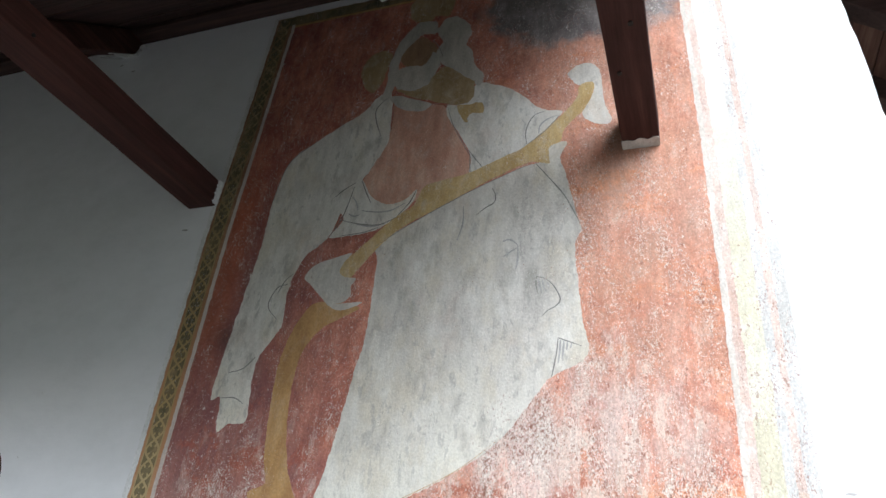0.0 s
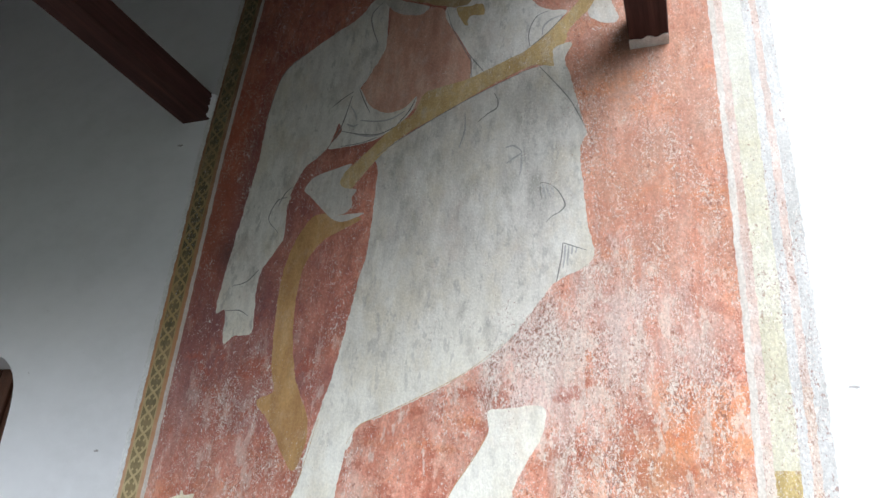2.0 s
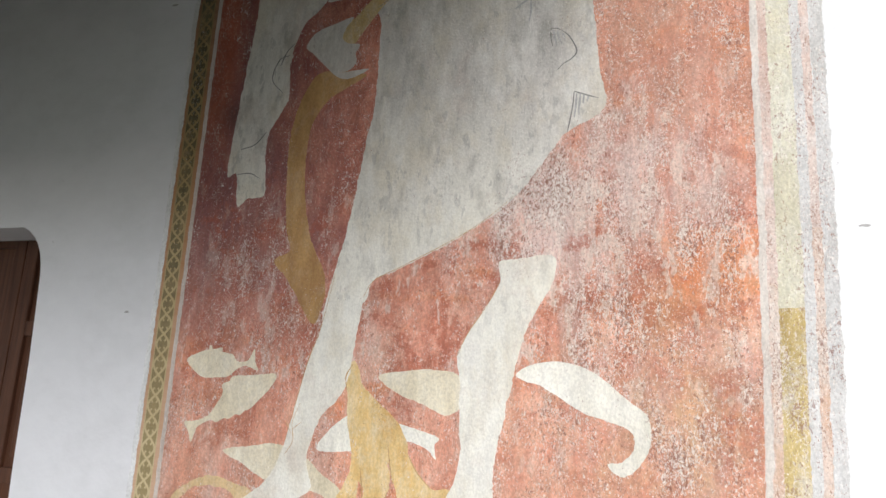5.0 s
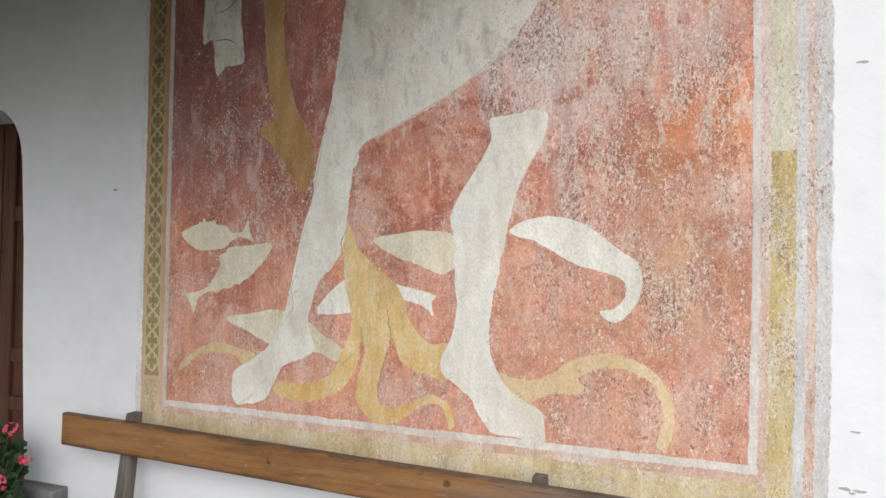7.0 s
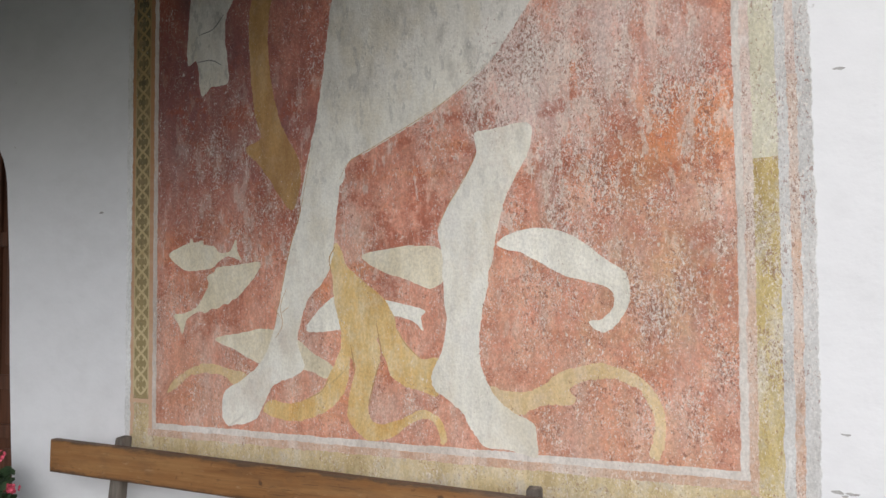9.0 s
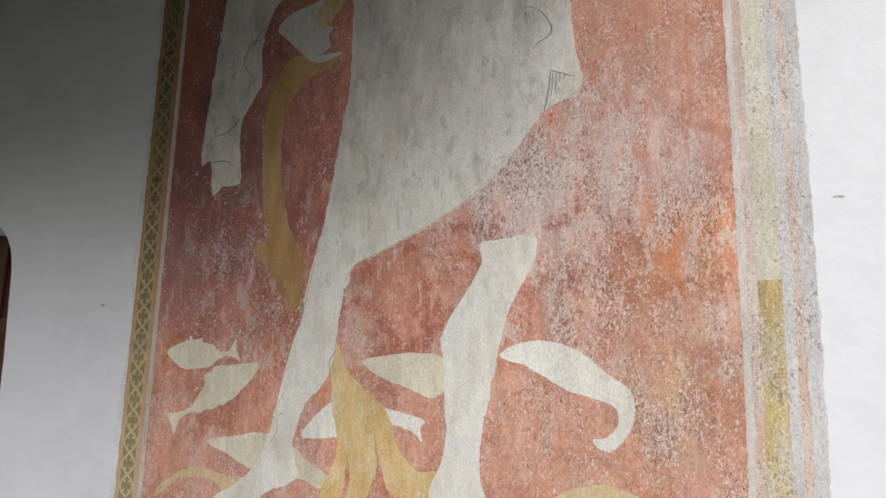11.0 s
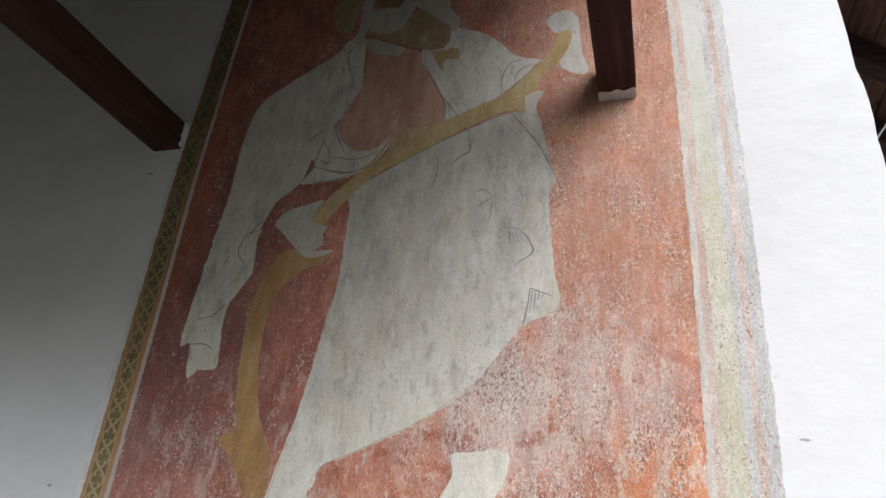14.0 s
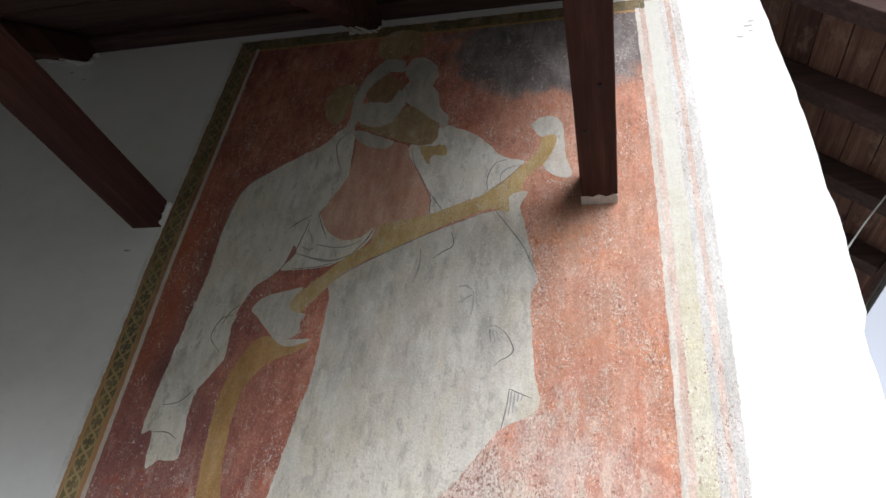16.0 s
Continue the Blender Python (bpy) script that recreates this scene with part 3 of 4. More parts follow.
def brush(points, width, front):
    """A drawn stroke that thins towards its ends."""
    line = []
    pts = [Vector(p) for p in points]
    pts = [2 * pts[0] - pts[1]] + pts + [2 * pts[-1] - pts[-2]]
    for i in range(1, len(pts) - 2):
        a, b, c, d = pts[i - 1 : i + 3]
        for k in range(8):
            t = k / 8
            line.append(0.5 * (2 * b + (c - a) * t + (2 * a - 5 * b + 4 * c - d) * t * t + (3 * b - a - 3 * c + d) * t ** 3))
    line.append(pts[-2])
    left, right = [], []
    for i, p in enumerate(line):
        d = (line[min(i + 1, len(line) - 1)] - line[max(i - 1, 0)]).normalized()
        f = i / (len(line) - 1)
        w = width * (0.35 + 0.65 * math.sin(math.pi * min(1, max(0, f * 0.9 + 0.08)))) * (1 + 0.3 * noise.noise(Vector((p.x * 30, p.y * 30, 1))))
        left.append(p + Vector((-d.y, d.x)) * w / 2)
        right.append(p - Vector((-d.y, d.x)) * w / 2)
    bm = bmesh.new()
    front *= THIN
    va = [bm.verts.new((p.x, front, p.y)) for p in left]
    vb = [bm.verts.new((p.x, front, p.y)) for p in right]
    vc = [bm.verts.new((p.x, 0.002, p.y)) for p in left]
    vd = [bm.verts.new((p.x, 0.002, p.y)) for p in right]
    for i in range(len(left) - 1):
        for s, t in ((va, vb), (vb, vd), (vc, va)):
            bm.faces.new((s[i], s[i + 1], t[i + 1], t[i]))
    return bm


def tube(points, r, seg=8):
    bm = bmesh.new()
    rings = []
    pts = [Vector(p) for p in points]
    for i, p in enumerate(pts):
        d = (pts[min(i + 1, len(pts) - 1)] - pts[max(i - 1, 0)]).normalized()
        u = d.orthogonal().normalized()
        v = d.cross(u)
        rr = r[i] if isinstance(r, (list, tuple)) else r
        rings.append([bm.verts.new(p + (u * math.cos(a) + v * math.sin(a)) * rr) for a in (2 * math.pi * k / seg for k in range(seg))])
    for a, b in zip(rings, rings[1:]):
        for k in range(seg):
            bm.faces.new((a[k], a[(k + 1) % seg], b[(k + 1) % seg], b[k]))
    bm.faces.new(rings[0][::-1])
    bm.faces.new(rings[-1])
    return bm


# ---- setting ----
ground = tagged(part("ground", box(-400, 400, -400, 400, -0.3, -0.02), GRASS), "green grass round the church", "ground", kind="structure")
tagged(part("pavement", box(-7, 6.0, -6.0, 0.0, -0.05, -0.012, 0.01), PAVING), "grey paving along the wall", "pavement", kind="structure")

# gable wall with its door opening; its free corner leans in a little towards the top
DOOR_L, DOOR_R, DOOR_TOP = -2.25, -0.95, 2.45


def wall_outline():
    pts = [(-12.0, -0.02), (DOOR_L, -0.02), (DOOR_L, 2.2)]
    pts += [(DOOR_L + 0.22 * (1 - math.cos(a)), 2.2 + 0.25 * math.sin(a)) for a in (math.pi / 2 * k / 6 for k in range(1, 7))]
    pts += [(-1.02 - 0.25 * (1 - math.sin(a)), 2.16 + 0.29 * math.cos(a)) for a in (math.pi / 2 * k / 7 for k in range(1, 7))]
    pts += [(-1.015, 2.16), (-0.985, 1.7), (-0.97, 1.2), (-0.95, 0.8), (-0.93, 0.5), (-0.92, -0.02), (3.38, -0.02)]
    for k in range(1, 60):
        z = 5.46 * k / 60
        x = 3.38 - 0.02 * z if z < 3.2 else 3.316 + 0.03 - (z - 3.2) * 0.045 - max(0, z - 3.6) ** 2 * 0.02
        pts.append((x + 0.012 * noise.noise(Vector((0.0, 1.7, z * 5.0))) + 0.006 * noise.noise(Vector((3.0, 1.7, z * 17.0))), z))
    pts += [(3.16, 5.46), (-12.0, 5.46)]
    return [Vector(p) for p in pts]


wall = tagged(part("wall_north", slab(wall_outline(), 0.0, 0.5), WHITE), "white limewashed church wall with a rough corner", "wall", kind="structure")
side = tagged(part("wall_east", box(2.75, 3.15, 0.5, 7.0, -0.02, 5.46), WHITE), "white limewashed side wall under the eaves", "wall", kind="structure")
gable = tagged(part("wall_gable", box(-12.0, 2.6, 0.1, 0.4, 5.46, 5.95), RAFTER), "dark boarded gable above the wall", "wall", kind="structure")
room = tagged(part("wall_inner", box(-2.6, -0.6, 0.9, 1.0, -0.02, 2.8), RAFTER), "dark inner wall behind the door", "wall", kind="structure")

# lean-to roof over the western part: rafters fall from the wall plate to the front
# slope and eave lie out of view, set so that the upper wall is shaded
LEAN_X = 2.52
EAVE = -3.95
lean = Matrix.Translation((0, 0, 5.62)) @ Matrix.Rotation(math.atan2(2.67, 3.0), 4, "X")
bm = bmesh.new()
for k in range(20):
    add_box(bm, -12.0, LEAN_X, EAVE + 0.2 * k + 0.004, EAVE + 0.2 * k + 0.196, 0.004 * (k % 3), 0.05, lean)
ceiling = tagged(part("ceiling", bm, RAFTER), "dark wooden boards under the porch roof", "ceiling", kind="structure")
# unseen slab, added to keep sky light from leaking between the boards
bm = bmesh.new()
add_box(bm, -12.0, LEAN_X + 0.02, EAVE - 0.05, 0.3, 0.055, 0.12, lean)
tagged(part("unseen_roof_cover", bm, PAVING), "unseen slab added over the porch boards to block light", "roof", kind="structure")
tagged(part("wall_plate", hewn(-12.0, LEAN_X, -0.12, 0.1, 5.47, 5.60, 0), RAFTER), "dark wooden wall plate on top of the wall", "beam", kind="structure")


rng0 = random.Random(11)


def rafter_log(x):
    r = tagged(new("porch_rafter"), "dark hewn porch rafter with lime splashes at the wall", "rafter", "porch rafters")
    part("timber", hewn(x - 0.085, x + 0.085, EAVE + 0.1, -0.02, -0.19, -0.005, 1, 0.012, 0.03), BEAM, r).data.transform(lean)
    bm = bmesh.new()
    for k in range(14):
        at = Vector((x + rng0.uniform(-0.12, 0.12), rng0.uniform(-0.02, 0.002), 5.41 + rng0.uniform(-0.05, 0.05)))
        size = rng0.uniform(0.014, 0.036)
        m = Matrix.Translation(at) @ Matrix.Diagonal((size * rng0.uniform(0.8, 1.6), size * 0.6, size * rng0.uniform(0.7, 1.5), 1))
        for v in bmesh.ops.create_icosphere(bm, subdivisions=2, radius=1.0, matrix=m)["verts"]:
            v.co += noise.noise_vector(v.co * 30.0) * size * 0.45
    for k in range(5):
        a, b = rng0.uniform(-0.085, 0.085), rng0.uniform(0.25, 0.5)
        add_box(bm, x + a - 0.008, x + a + 0.008, -b, -0.02, -0.206, -0.2, lean)
    part("lime_splash", bm, BARE, r, "lumps and runs of limewash at the wall")
    return r


for x in (-3.6, -1.42, 0.82):
    rafter_log(x)

# eaves of the tiled roof past the free corner: sloping rafters with boards across
PITCH = math.atan(0.85)


def roof_z(x):
    return 6.406 - 0.85 * (x - 2.32)


roof = tagged(new("roof"), "dark red wooden underside of the eaves", "roof", kind="structure")
down = Matrix.Translation((4.30, 0, roof_z(4.30))) @ Matrix.Rotation(PITCH, 4, "Y")
for k in range(20):
    a = -0.19 * (k + 1) + 0.004
    part("board", box(a, a + 0.182, -0.12, 7.0, 0.005 * (k % 2), 0.026, 0, down), ROOF, roof)
for k in range(10):
    y = -0.06 + 0.66 * k
    part("rafter", box(-3.6, -0.02, y, y + 0.13, -0.15, -0.002, 0.008, down), RAFTER, roof)
part("fascia", box(-0.005, 0.03, -0.12, 7.0, -0.10, 0.06, 0, down), RAFTER, roof)
part("tile_cover", box(-3.8, 0.06, -0.15, 7.0, 0.03, 0.09, 0, down), PAVING, roof)

# the two beams that stand out of the wall
def wall_beam(x0, x1, z0, z1, label, collar, pegs):
    b = tagged(new("cantilever_beam"), label, "beam", "beams out of the wall")
    b.matrix_world = Matrix.Translation(((x0 + x1) / 2, 0, z0)) @ Matrix.Rotation(radians(-0.6), 4, "Z")
    w = (x1 - x0) / 2
    part("timber", hewn(-w, w, -1.75, 0.1, 0, z1 - z0, 1, 0.004, 0.008), BEAM, b)
    bm = bmesh.new()
    if collar == "under":
        edge = [Vector((-w - 0.002 + 2 * w * k / 16, -0.066 - 0.014 * noise.noise(Vector((k * 0.31, 2.0, 5.0))))) for k in range(17)]
        row = [bm.verts.new((p.x, p.y, -0.004)) for p in edge]
        end = [bm.verts.new((p.x, -0.001, -0.004)) for p in edge]
        up = [bm.verts.new((p.x, p.y, 0.002)) for p in edge]
        for k in range(16):
            bm.faces.new((row[k], row[k + 1], end[k + 1], end[k]))
            bm.faces.new((row[k], up[k], up[k + 1], row[k + 1]))
    else:
        edge = [Vector((-0.03 - 0.03 * abs(noise.noise(Vector((k * 0.5, 7.0, 5.0)))), (z1 - z0) * k / 12)) for k in range(13)]
        row = [bm.verts.new((w + 0.006, p.x, p.y)) for p in edge]
        end = [bm.verts.new((w + 0.012, -0.001, p.y)) for p in edge]
        for k in range(12):
            bm.faces.new((row[k], row[k + 1], end[k + 1], end[k]))
    part("lime_collar", bm, WORN if collar == "under" else CHIP, b, "splashed limewash at the wall")
    for x, y, z, turn in pegs:
        bm = bmesh.new()
        bmesh.ops.create_cone(bm, cap_ends=True, segments=10, radius1=0.011, radius2=0.009, depth=0.01, matrix=Matrix.Translation((x, y, z)) @ Matrix.Rotation(turn, 4, "Y"))
        part("peg_hole", bm, IRON, b)
    return b


wall_beam(2.205, 2.378, 3.88, 4.075, "dark red square beam standing out of the fresco", "under", ((0.0285, -0.785, -0.003, 0), (-0.043, -0.525, -0.003, 0)))
wall_beam(-0.362, -0.168, 3.84, 4.005, "dark red beam beside the patterned fresco border", "side", ((0.098, -1.336, 0.037, math.pi / 2),))

# ---- the fresco ----
W = 2.55
mural = tagged(new("mural"), "faded red and white fresco with fish and patterned borders", "fresco")


def bend(p):
    """The painted frame draws in slightly towards the top and sinks towards the corner of the wall."""
    x, z = p.x, p.y
    east = min(1.0, max(0.0, (x - 1.2) / 1.2))
    draw = max(0.0, z - 3.6) * 0.032 * (1 - east) + east * (0.018 - 0.0075 * (z - 2.6) ** 2)
    return Vector((x + draw, z - 0.0117 * x * max(0, 1 - (z - 0.7) / 1.5)))


def strip(name, x0, x1, z0, z1, material, front, rag=0.003, label=""):
    pts, step = [], 0.05
    nx, nz = max(1, int((x1 - x0) / step)), max(1, int((z1 - z0) / step))
    pts += [Vector((x0 + (x1 - x0) * k / nx, z0)) for k in range(nx)]
    pts += [Vector((x1, z0 + (z1 - z0) * k / nz)) for k in range(nz)]
    pts += [Vector((x1 - (x1 - x0) * k / nx, z1)) for k in range(nx)]
    pts += [Vector((x0, z1 - (z1 - z0) * k / nz)) for k in range(nz)]
    return part(name, slab(ragged([bend(p) for p in pts], rag, 14.0), front), material, mural, label)


def shape(name, points, material, front, label="", rag=0.005, per=6):
    return part(name, slab(ragged(smooth_loop(points, per), rag), front), material, mural, label)


TOP = 5.28
strip("plaster_edge", -0.19, 2.80, 0.712, 5.41, BARE, -0.002, 0.007, "bare grey plaster margin")
strip("border_ground", -0.158, 2.75, 0.745, TOP + 0.11, RIM, -0.003, 0.004, "faded orange border ground")
strip("field", 0.0, W, 0.95, TOP, RED, -0.004, 0.003, "flaked brick-red painted ground")
strip("pink_ground", W, 2.75, 0.90, TOP + 0.10, ROSE, -0.0038, 0.004, "faded pink border ground")
# frame lines
strip("white_line", -0.024, -0.001, 0.925, TOP + 0.03, TAN, -0.0055, 0.003, "thin white frame line")
strip("white_line", W + 0.002, W + 0.026, 0.925, TOP + 0.03, LINE, -0.0055, 0.006, "thin white frame line")
strip("white_line", -0.024, W + 0.03, 0.921, 0.95, LINE, -0.005, 0.003, "thin white frame line")
strip("white_line", -0.024, W + 0.03, TOP, TOP + 0.018, STAFF, -0.005, 0.003, "faded frame line")
# outer bands
strip("dark_band", -0.137, -0.05, 1.06, TOP + 0.09, UMBER, -0.0045, 0.002, "dark green patterned band")
strip("dark_band", -0.137, W + 0.1, TOP + 0.022, TOP + 0.105, UMBER, -0.0042, 0.003, "dark patterned band")
strip("yellow_band", -0.14, -0.048, 0.86, 1.04, DIRTY, -0.0047, 0.012, "worn yellow band")
strip("pink_band", -0.05, W + 0.05, 0.888, 0.92, PINK, -0.0045, 0.004, "worn pink band")
strip("yellow_band", -0.15, W + 0.15, 0.748, 0.889, DIRTY, -0.0043, 0.008, "worn yellow band")
strip("pink_band", W + 0.029, W + 0.058, 0.87, 2.1, PINK, -0.0048, 0.006, "worn pink band")
strip("yellow_band", W + 0.058, W + 0.138, 0.80, 2.02, SAND, -0.0052, 0.004, "worn yellow band")
strip("faded_band", W + 0.058, W + 0.138, 2.02, TOP + 0.09, FADED, -0.0052, 0.005, "washed-out yellow band")
strip("white_band", W + 0.138, W + 0.172, 0.76, TOP + 0.1, WORN, -0.0050, 0.004, "pale grey band")
strip("pink_band", W + 0.173, W + 0.203, 0.765, 2.3, PINK, -0.0046, 0.006, "worn pink band")
strip("plaster_margin", W + 0.203, W + 0.247, 0.715, TOP + 0.12, WORN, -0.0056, 0.006, "bare grey plaster margin")
strip("plaster_margin", -0.19, W + 0.245, 0.712, 0.752, WORN, -0.0054, 0.006, "bare grey plaster margin")


def lattice():
    """Interlaced chain of pointed loops with four cusps in each."""
    bm = bmesh.new()
    cx, half, cell = -0.0935, 0.037, 0.098
    z0, z1 = 1.08, TOP + 0.08

    def ribbon(line, w, front):
        prev = None
        for i, p in enumerate(line):
            d = (line[min(i + 1, len(line) - 1)] - line[max(i - 1, 0)]).normalized()
            n = Vector((-d.y, d.x)) * w / 2
            now = [bm.verts.new((q.x, front * THIN, q.y)) for q in (bend(p + n), bend(p - n))]
            if prev:
                bm.faces.new((prev[0], prev[1], now[1], now[0]))
            prev = now

    steps = int((z1 - z0) / cell * 12)
    for sign in (1, -1):
        ribbon([Vector((cx + sign * half * math.sin(math.pi * k / 12), z0 + cell * k / 12)) for k in range(steps)], 0.0115, -0.006 - 0.0003 * sign)
    for k in range(steps // 12):
        z = z0 + cell * (k + 0.5)
        for a in range(4):
            d = Vector((math.cos(math.pi / 4 + a * math.pi / 2) * 0.9, math.sin(math.pi / 4 + a * math.pi / 2) * 1.25))
            ribbon([Vector((cx, z)) + d * r for r in (0.029, 0.022, 0.016)], 0.009, -0.0058)
    for side in (-1, 1):
        ribbon([Vector((cx + side * 0.0435, z0 + 0.05 * k)) for k in range(int((z1 - z0) / 0.05))], 0.007, -0.0061)
    ob = part("lattice", bm, GOLD, mural, "ochre lattice of pointed loops")
    ob["kind"] = "stuff"


lattice()

# the painted drapery, staff and creatures, as flat colour shapes
shape("drapery", [(0.95, 3.46), (1.11, 3.56), (1.35, 3.69), (1.52, 3.77), (1.73, 3.85), (1.88, 3.86), (1.93, 3.75), (1.98, 3.53), (2.00, 3.45), (1.97, 3.38), (1.98, 3.23), (2.00, 3.00), (2.025, 2.83), (1.89, 2.75), (1.83, 2.69), (1.66, 2.47), (1.47, 2.33), (1.17, 2.18), (1.03, 2.12), (0.99, 2.02), (0.80, 1.93), (0.82, 2.10), (0.88, 2.35), (0.94, 2.76), (0.97, 2.96), (0.97, 3.36)], LIME, -0.0070, "pale grey painted drapery")
shape("cloak", [(0.89, 4.51), (0.80, 4.49), (0.72, 4.39), (0.45, 4.22), (0.29, 4.08), (0.24, 3.81), (0.24, 3.51), (0.21, 3.20), (0.19, 2.97), (0.17, 2.67), (0.23, 2.66), (0.25, 2.50), (0.31, 2.53), (0.40, 2.54), (0.40, 2.63), (0.39, 2.84), (0.47, 2.99), (0.49, 3.05), (0.48, 3.25), (0.54, 3.43), (0.66, 3.54), (0.71, 3.71), (0.80, 3.89), (0.91, 4.10), (0.92, 4.24)], CLOAK, -0.0066, "pale grey painted cloak")
shape("rose_patch", [(0.92, 4.46), (1.10, 4.38), (1.24, 4.34), (1.31, 4.18), (1.43, 3.94), (1.44, 3.85), (1.22, 3.73), (1.09, 3.71), (0.96, 3.71), (0.80, 3.84), (0.90, 4.08), (0.93, 4.3)], FLESH, -0.0058, "faded rose painted patch")
shape("sash", [(0.791, 3.909), (0.757, 3.865), (0.658, 3.794), (0.661, 3.739), (0.728, 3.643), (0.664, 3.537), (0.77, 3.535), (0.869, 3.543), (0.958, 3.565), (1.035, 3.617), (1.094, 3.667), (1.131, 3.722), (1.135, 3.786), (1.077, 3.728), (0.986, 3.71), (0.905, 3.745), (0.853, 3.805)], CLOAK, -0.0072, "pale painted sash with grey folds", rag=0.003)
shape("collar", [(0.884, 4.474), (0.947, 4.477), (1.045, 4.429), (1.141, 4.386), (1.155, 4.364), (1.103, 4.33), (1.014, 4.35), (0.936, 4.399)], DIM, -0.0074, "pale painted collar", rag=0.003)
shape("cloak", [(1.428, 4.468), (1.526, 4.442), (1.621, 4.391), (1.706, 4.314), (1.774, 4.232), (1.837, 4.196), (1.907, 4.179), (1.862, 4.117), (1.801, 4.046), (1.733, 3.99), (1.688, 3.956), (1.616, 3.923), (1.502, 3.868), (1.425, 3.853), (1.423, 3.963), (1.347, 4.121), (1.267, 4.255), (1.258, 4.347), (1.329, 4.337)], CLOAK, -0.0068, "pale grey painted cloak", rag=0.004)
shape("pale_patch", [(1.933, 4.429), (1.977, 4.475), (2.039, 4.49), (2.085, 4.457), (2.11, 4.38), (2.118, 4.241), (2.136, 4.143), (2.157, 4.078), (2.126, 4.051), (2.063, 4.074), (2.009, 4.141), (2.059, 4.245), (2.072, 4.319), (2.039, 4.342), (1.997, 4.338), (1.966, 4.369)], LIME, -0.0076, rag=0.003)
shape("staff", [(0.765, 3.326), (0.781, 3.384), (0.841, 3.433), (0.894, 3.488), (0.961, 3.554), (1.048, 3.631), (1.131, 3.684), (1.178, 3.792), (1.254, 3.821), (1.384, 3.841), (1.5, 3.882), (1.63, 3.937), (1.705, 3.97), (1.772, 4.025), (1.857, 4.106), (1.928, 4.178), (1.984, 4.263), (2, 4.338), (2.069, 4.344), (2.062, 4.257), (2.02, 4.171), (1.974, 4.121), (1.921, 4.06), (1.896, 3.974), (1.855, 3.922), (1.878, 3.86), (1.841, 3.851), (1.753, 3.873), (1.696, 3.858), (1.554, 3.797), (1.441, 3.742), (1.335, 3.684), (1.246, 3.639), (1.133, 3.584), (1.031, 3.512), (0.95, 3.428), (0.902, 3.367), (0.867, 3.323), (0.831, 3.282), (0.789, 3.291)], TWIG, -0.008, "ochre painted tree staff", rag=0.003)
shape("staff", [(0.741, 3.151), (0.632, 3.132), (0.555, 2.987), (0.521, 2.818), (0.528, 2.616), (0.553, 2.38), (0.585, 2.267), (0.509, 2.229), (0.52, 2.192), (0.566, 2.15), (0.641, 2.061), (0.699, 1.975), (0.757, 1.927), (0.792, 2.054), (0.783, 2.149), (0.73, 2.247), (0.681, 2.35), (0.637, 2.543), (0.622, 2.753), (0.646, 2.896), (0.726, 3.007), (0.842, 3.07), (0.914, 3.113)], STAFF, -0.0064, "brown ochre painted staff", rag=0.004)
shape("pale_patch", [(0.564, 3.305), (0.614, 3.373), (0.708, 3.402), (0.815, 3.427), (0.784, 3.375), (0.765, 3.323), (0.799, 3.288), (0.866, 3.275), (0.846, 3.232), (0.852, 3.183), (0.819, 3.146), (0.776, 3.137), (0.921, 3.141), (0.874, 3.114), (0.8, 3.101), (0.742, 3.128), (0.676, 3.191), (0.609, 3.257)], LIME, -0.0082, rag=0.002)
shape("cuff", [(1.84, 3.95), (1.93, 3.97), (1.90, 3.88), (1.93, 3.75), (1.86, 3.82)], CLOAK, -0.0084)
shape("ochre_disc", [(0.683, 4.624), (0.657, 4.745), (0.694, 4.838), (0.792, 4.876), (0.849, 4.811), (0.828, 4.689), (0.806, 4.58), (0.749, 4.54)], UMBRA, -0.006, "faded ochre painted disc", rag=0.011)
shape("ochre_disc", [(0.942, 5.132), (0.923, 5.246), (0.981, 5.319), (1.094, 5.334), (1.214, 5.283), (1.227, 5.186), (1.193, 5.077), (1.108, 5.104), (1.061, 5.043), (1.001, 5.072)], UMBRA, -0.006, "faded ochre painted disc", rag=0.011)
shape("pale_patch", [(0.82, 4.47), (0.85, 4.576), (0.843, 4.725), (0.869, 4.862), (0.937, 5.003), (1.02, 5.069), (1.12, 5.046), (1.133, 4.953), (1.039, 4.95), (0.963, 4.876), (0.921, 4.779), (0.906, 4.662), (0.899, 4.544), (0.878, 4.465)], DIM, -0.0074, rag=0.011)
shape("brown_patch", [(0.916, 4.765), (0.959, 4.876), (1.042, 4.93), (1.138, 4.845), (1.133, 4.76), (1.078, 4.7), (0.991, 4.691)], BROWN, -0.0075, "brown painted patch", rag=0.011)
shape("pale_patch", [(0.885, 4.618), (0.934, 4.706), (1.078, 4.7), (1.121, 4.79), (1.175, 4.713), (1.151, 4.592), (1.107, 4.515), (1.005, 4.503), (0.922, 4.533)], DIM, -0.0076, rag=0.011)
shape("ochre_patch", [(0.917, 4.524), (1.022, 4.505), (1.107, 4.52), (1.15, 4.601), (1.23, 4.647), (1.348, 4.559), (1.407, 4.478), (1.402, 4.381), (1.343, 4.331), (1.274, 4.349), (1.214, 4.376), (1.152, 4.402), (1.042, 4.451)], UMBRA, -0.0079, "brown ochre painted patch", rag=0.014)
shape("ochre_patch", [(1.312, 4.317), (1.386, 4.328), (1.468, 4.317), (1.469, 4.247), (1.404, 4.252), (1.386, 4.189), (1.348, 4.24)], TWIG, -0.0083, "yellow painted patch", rag=0.014)
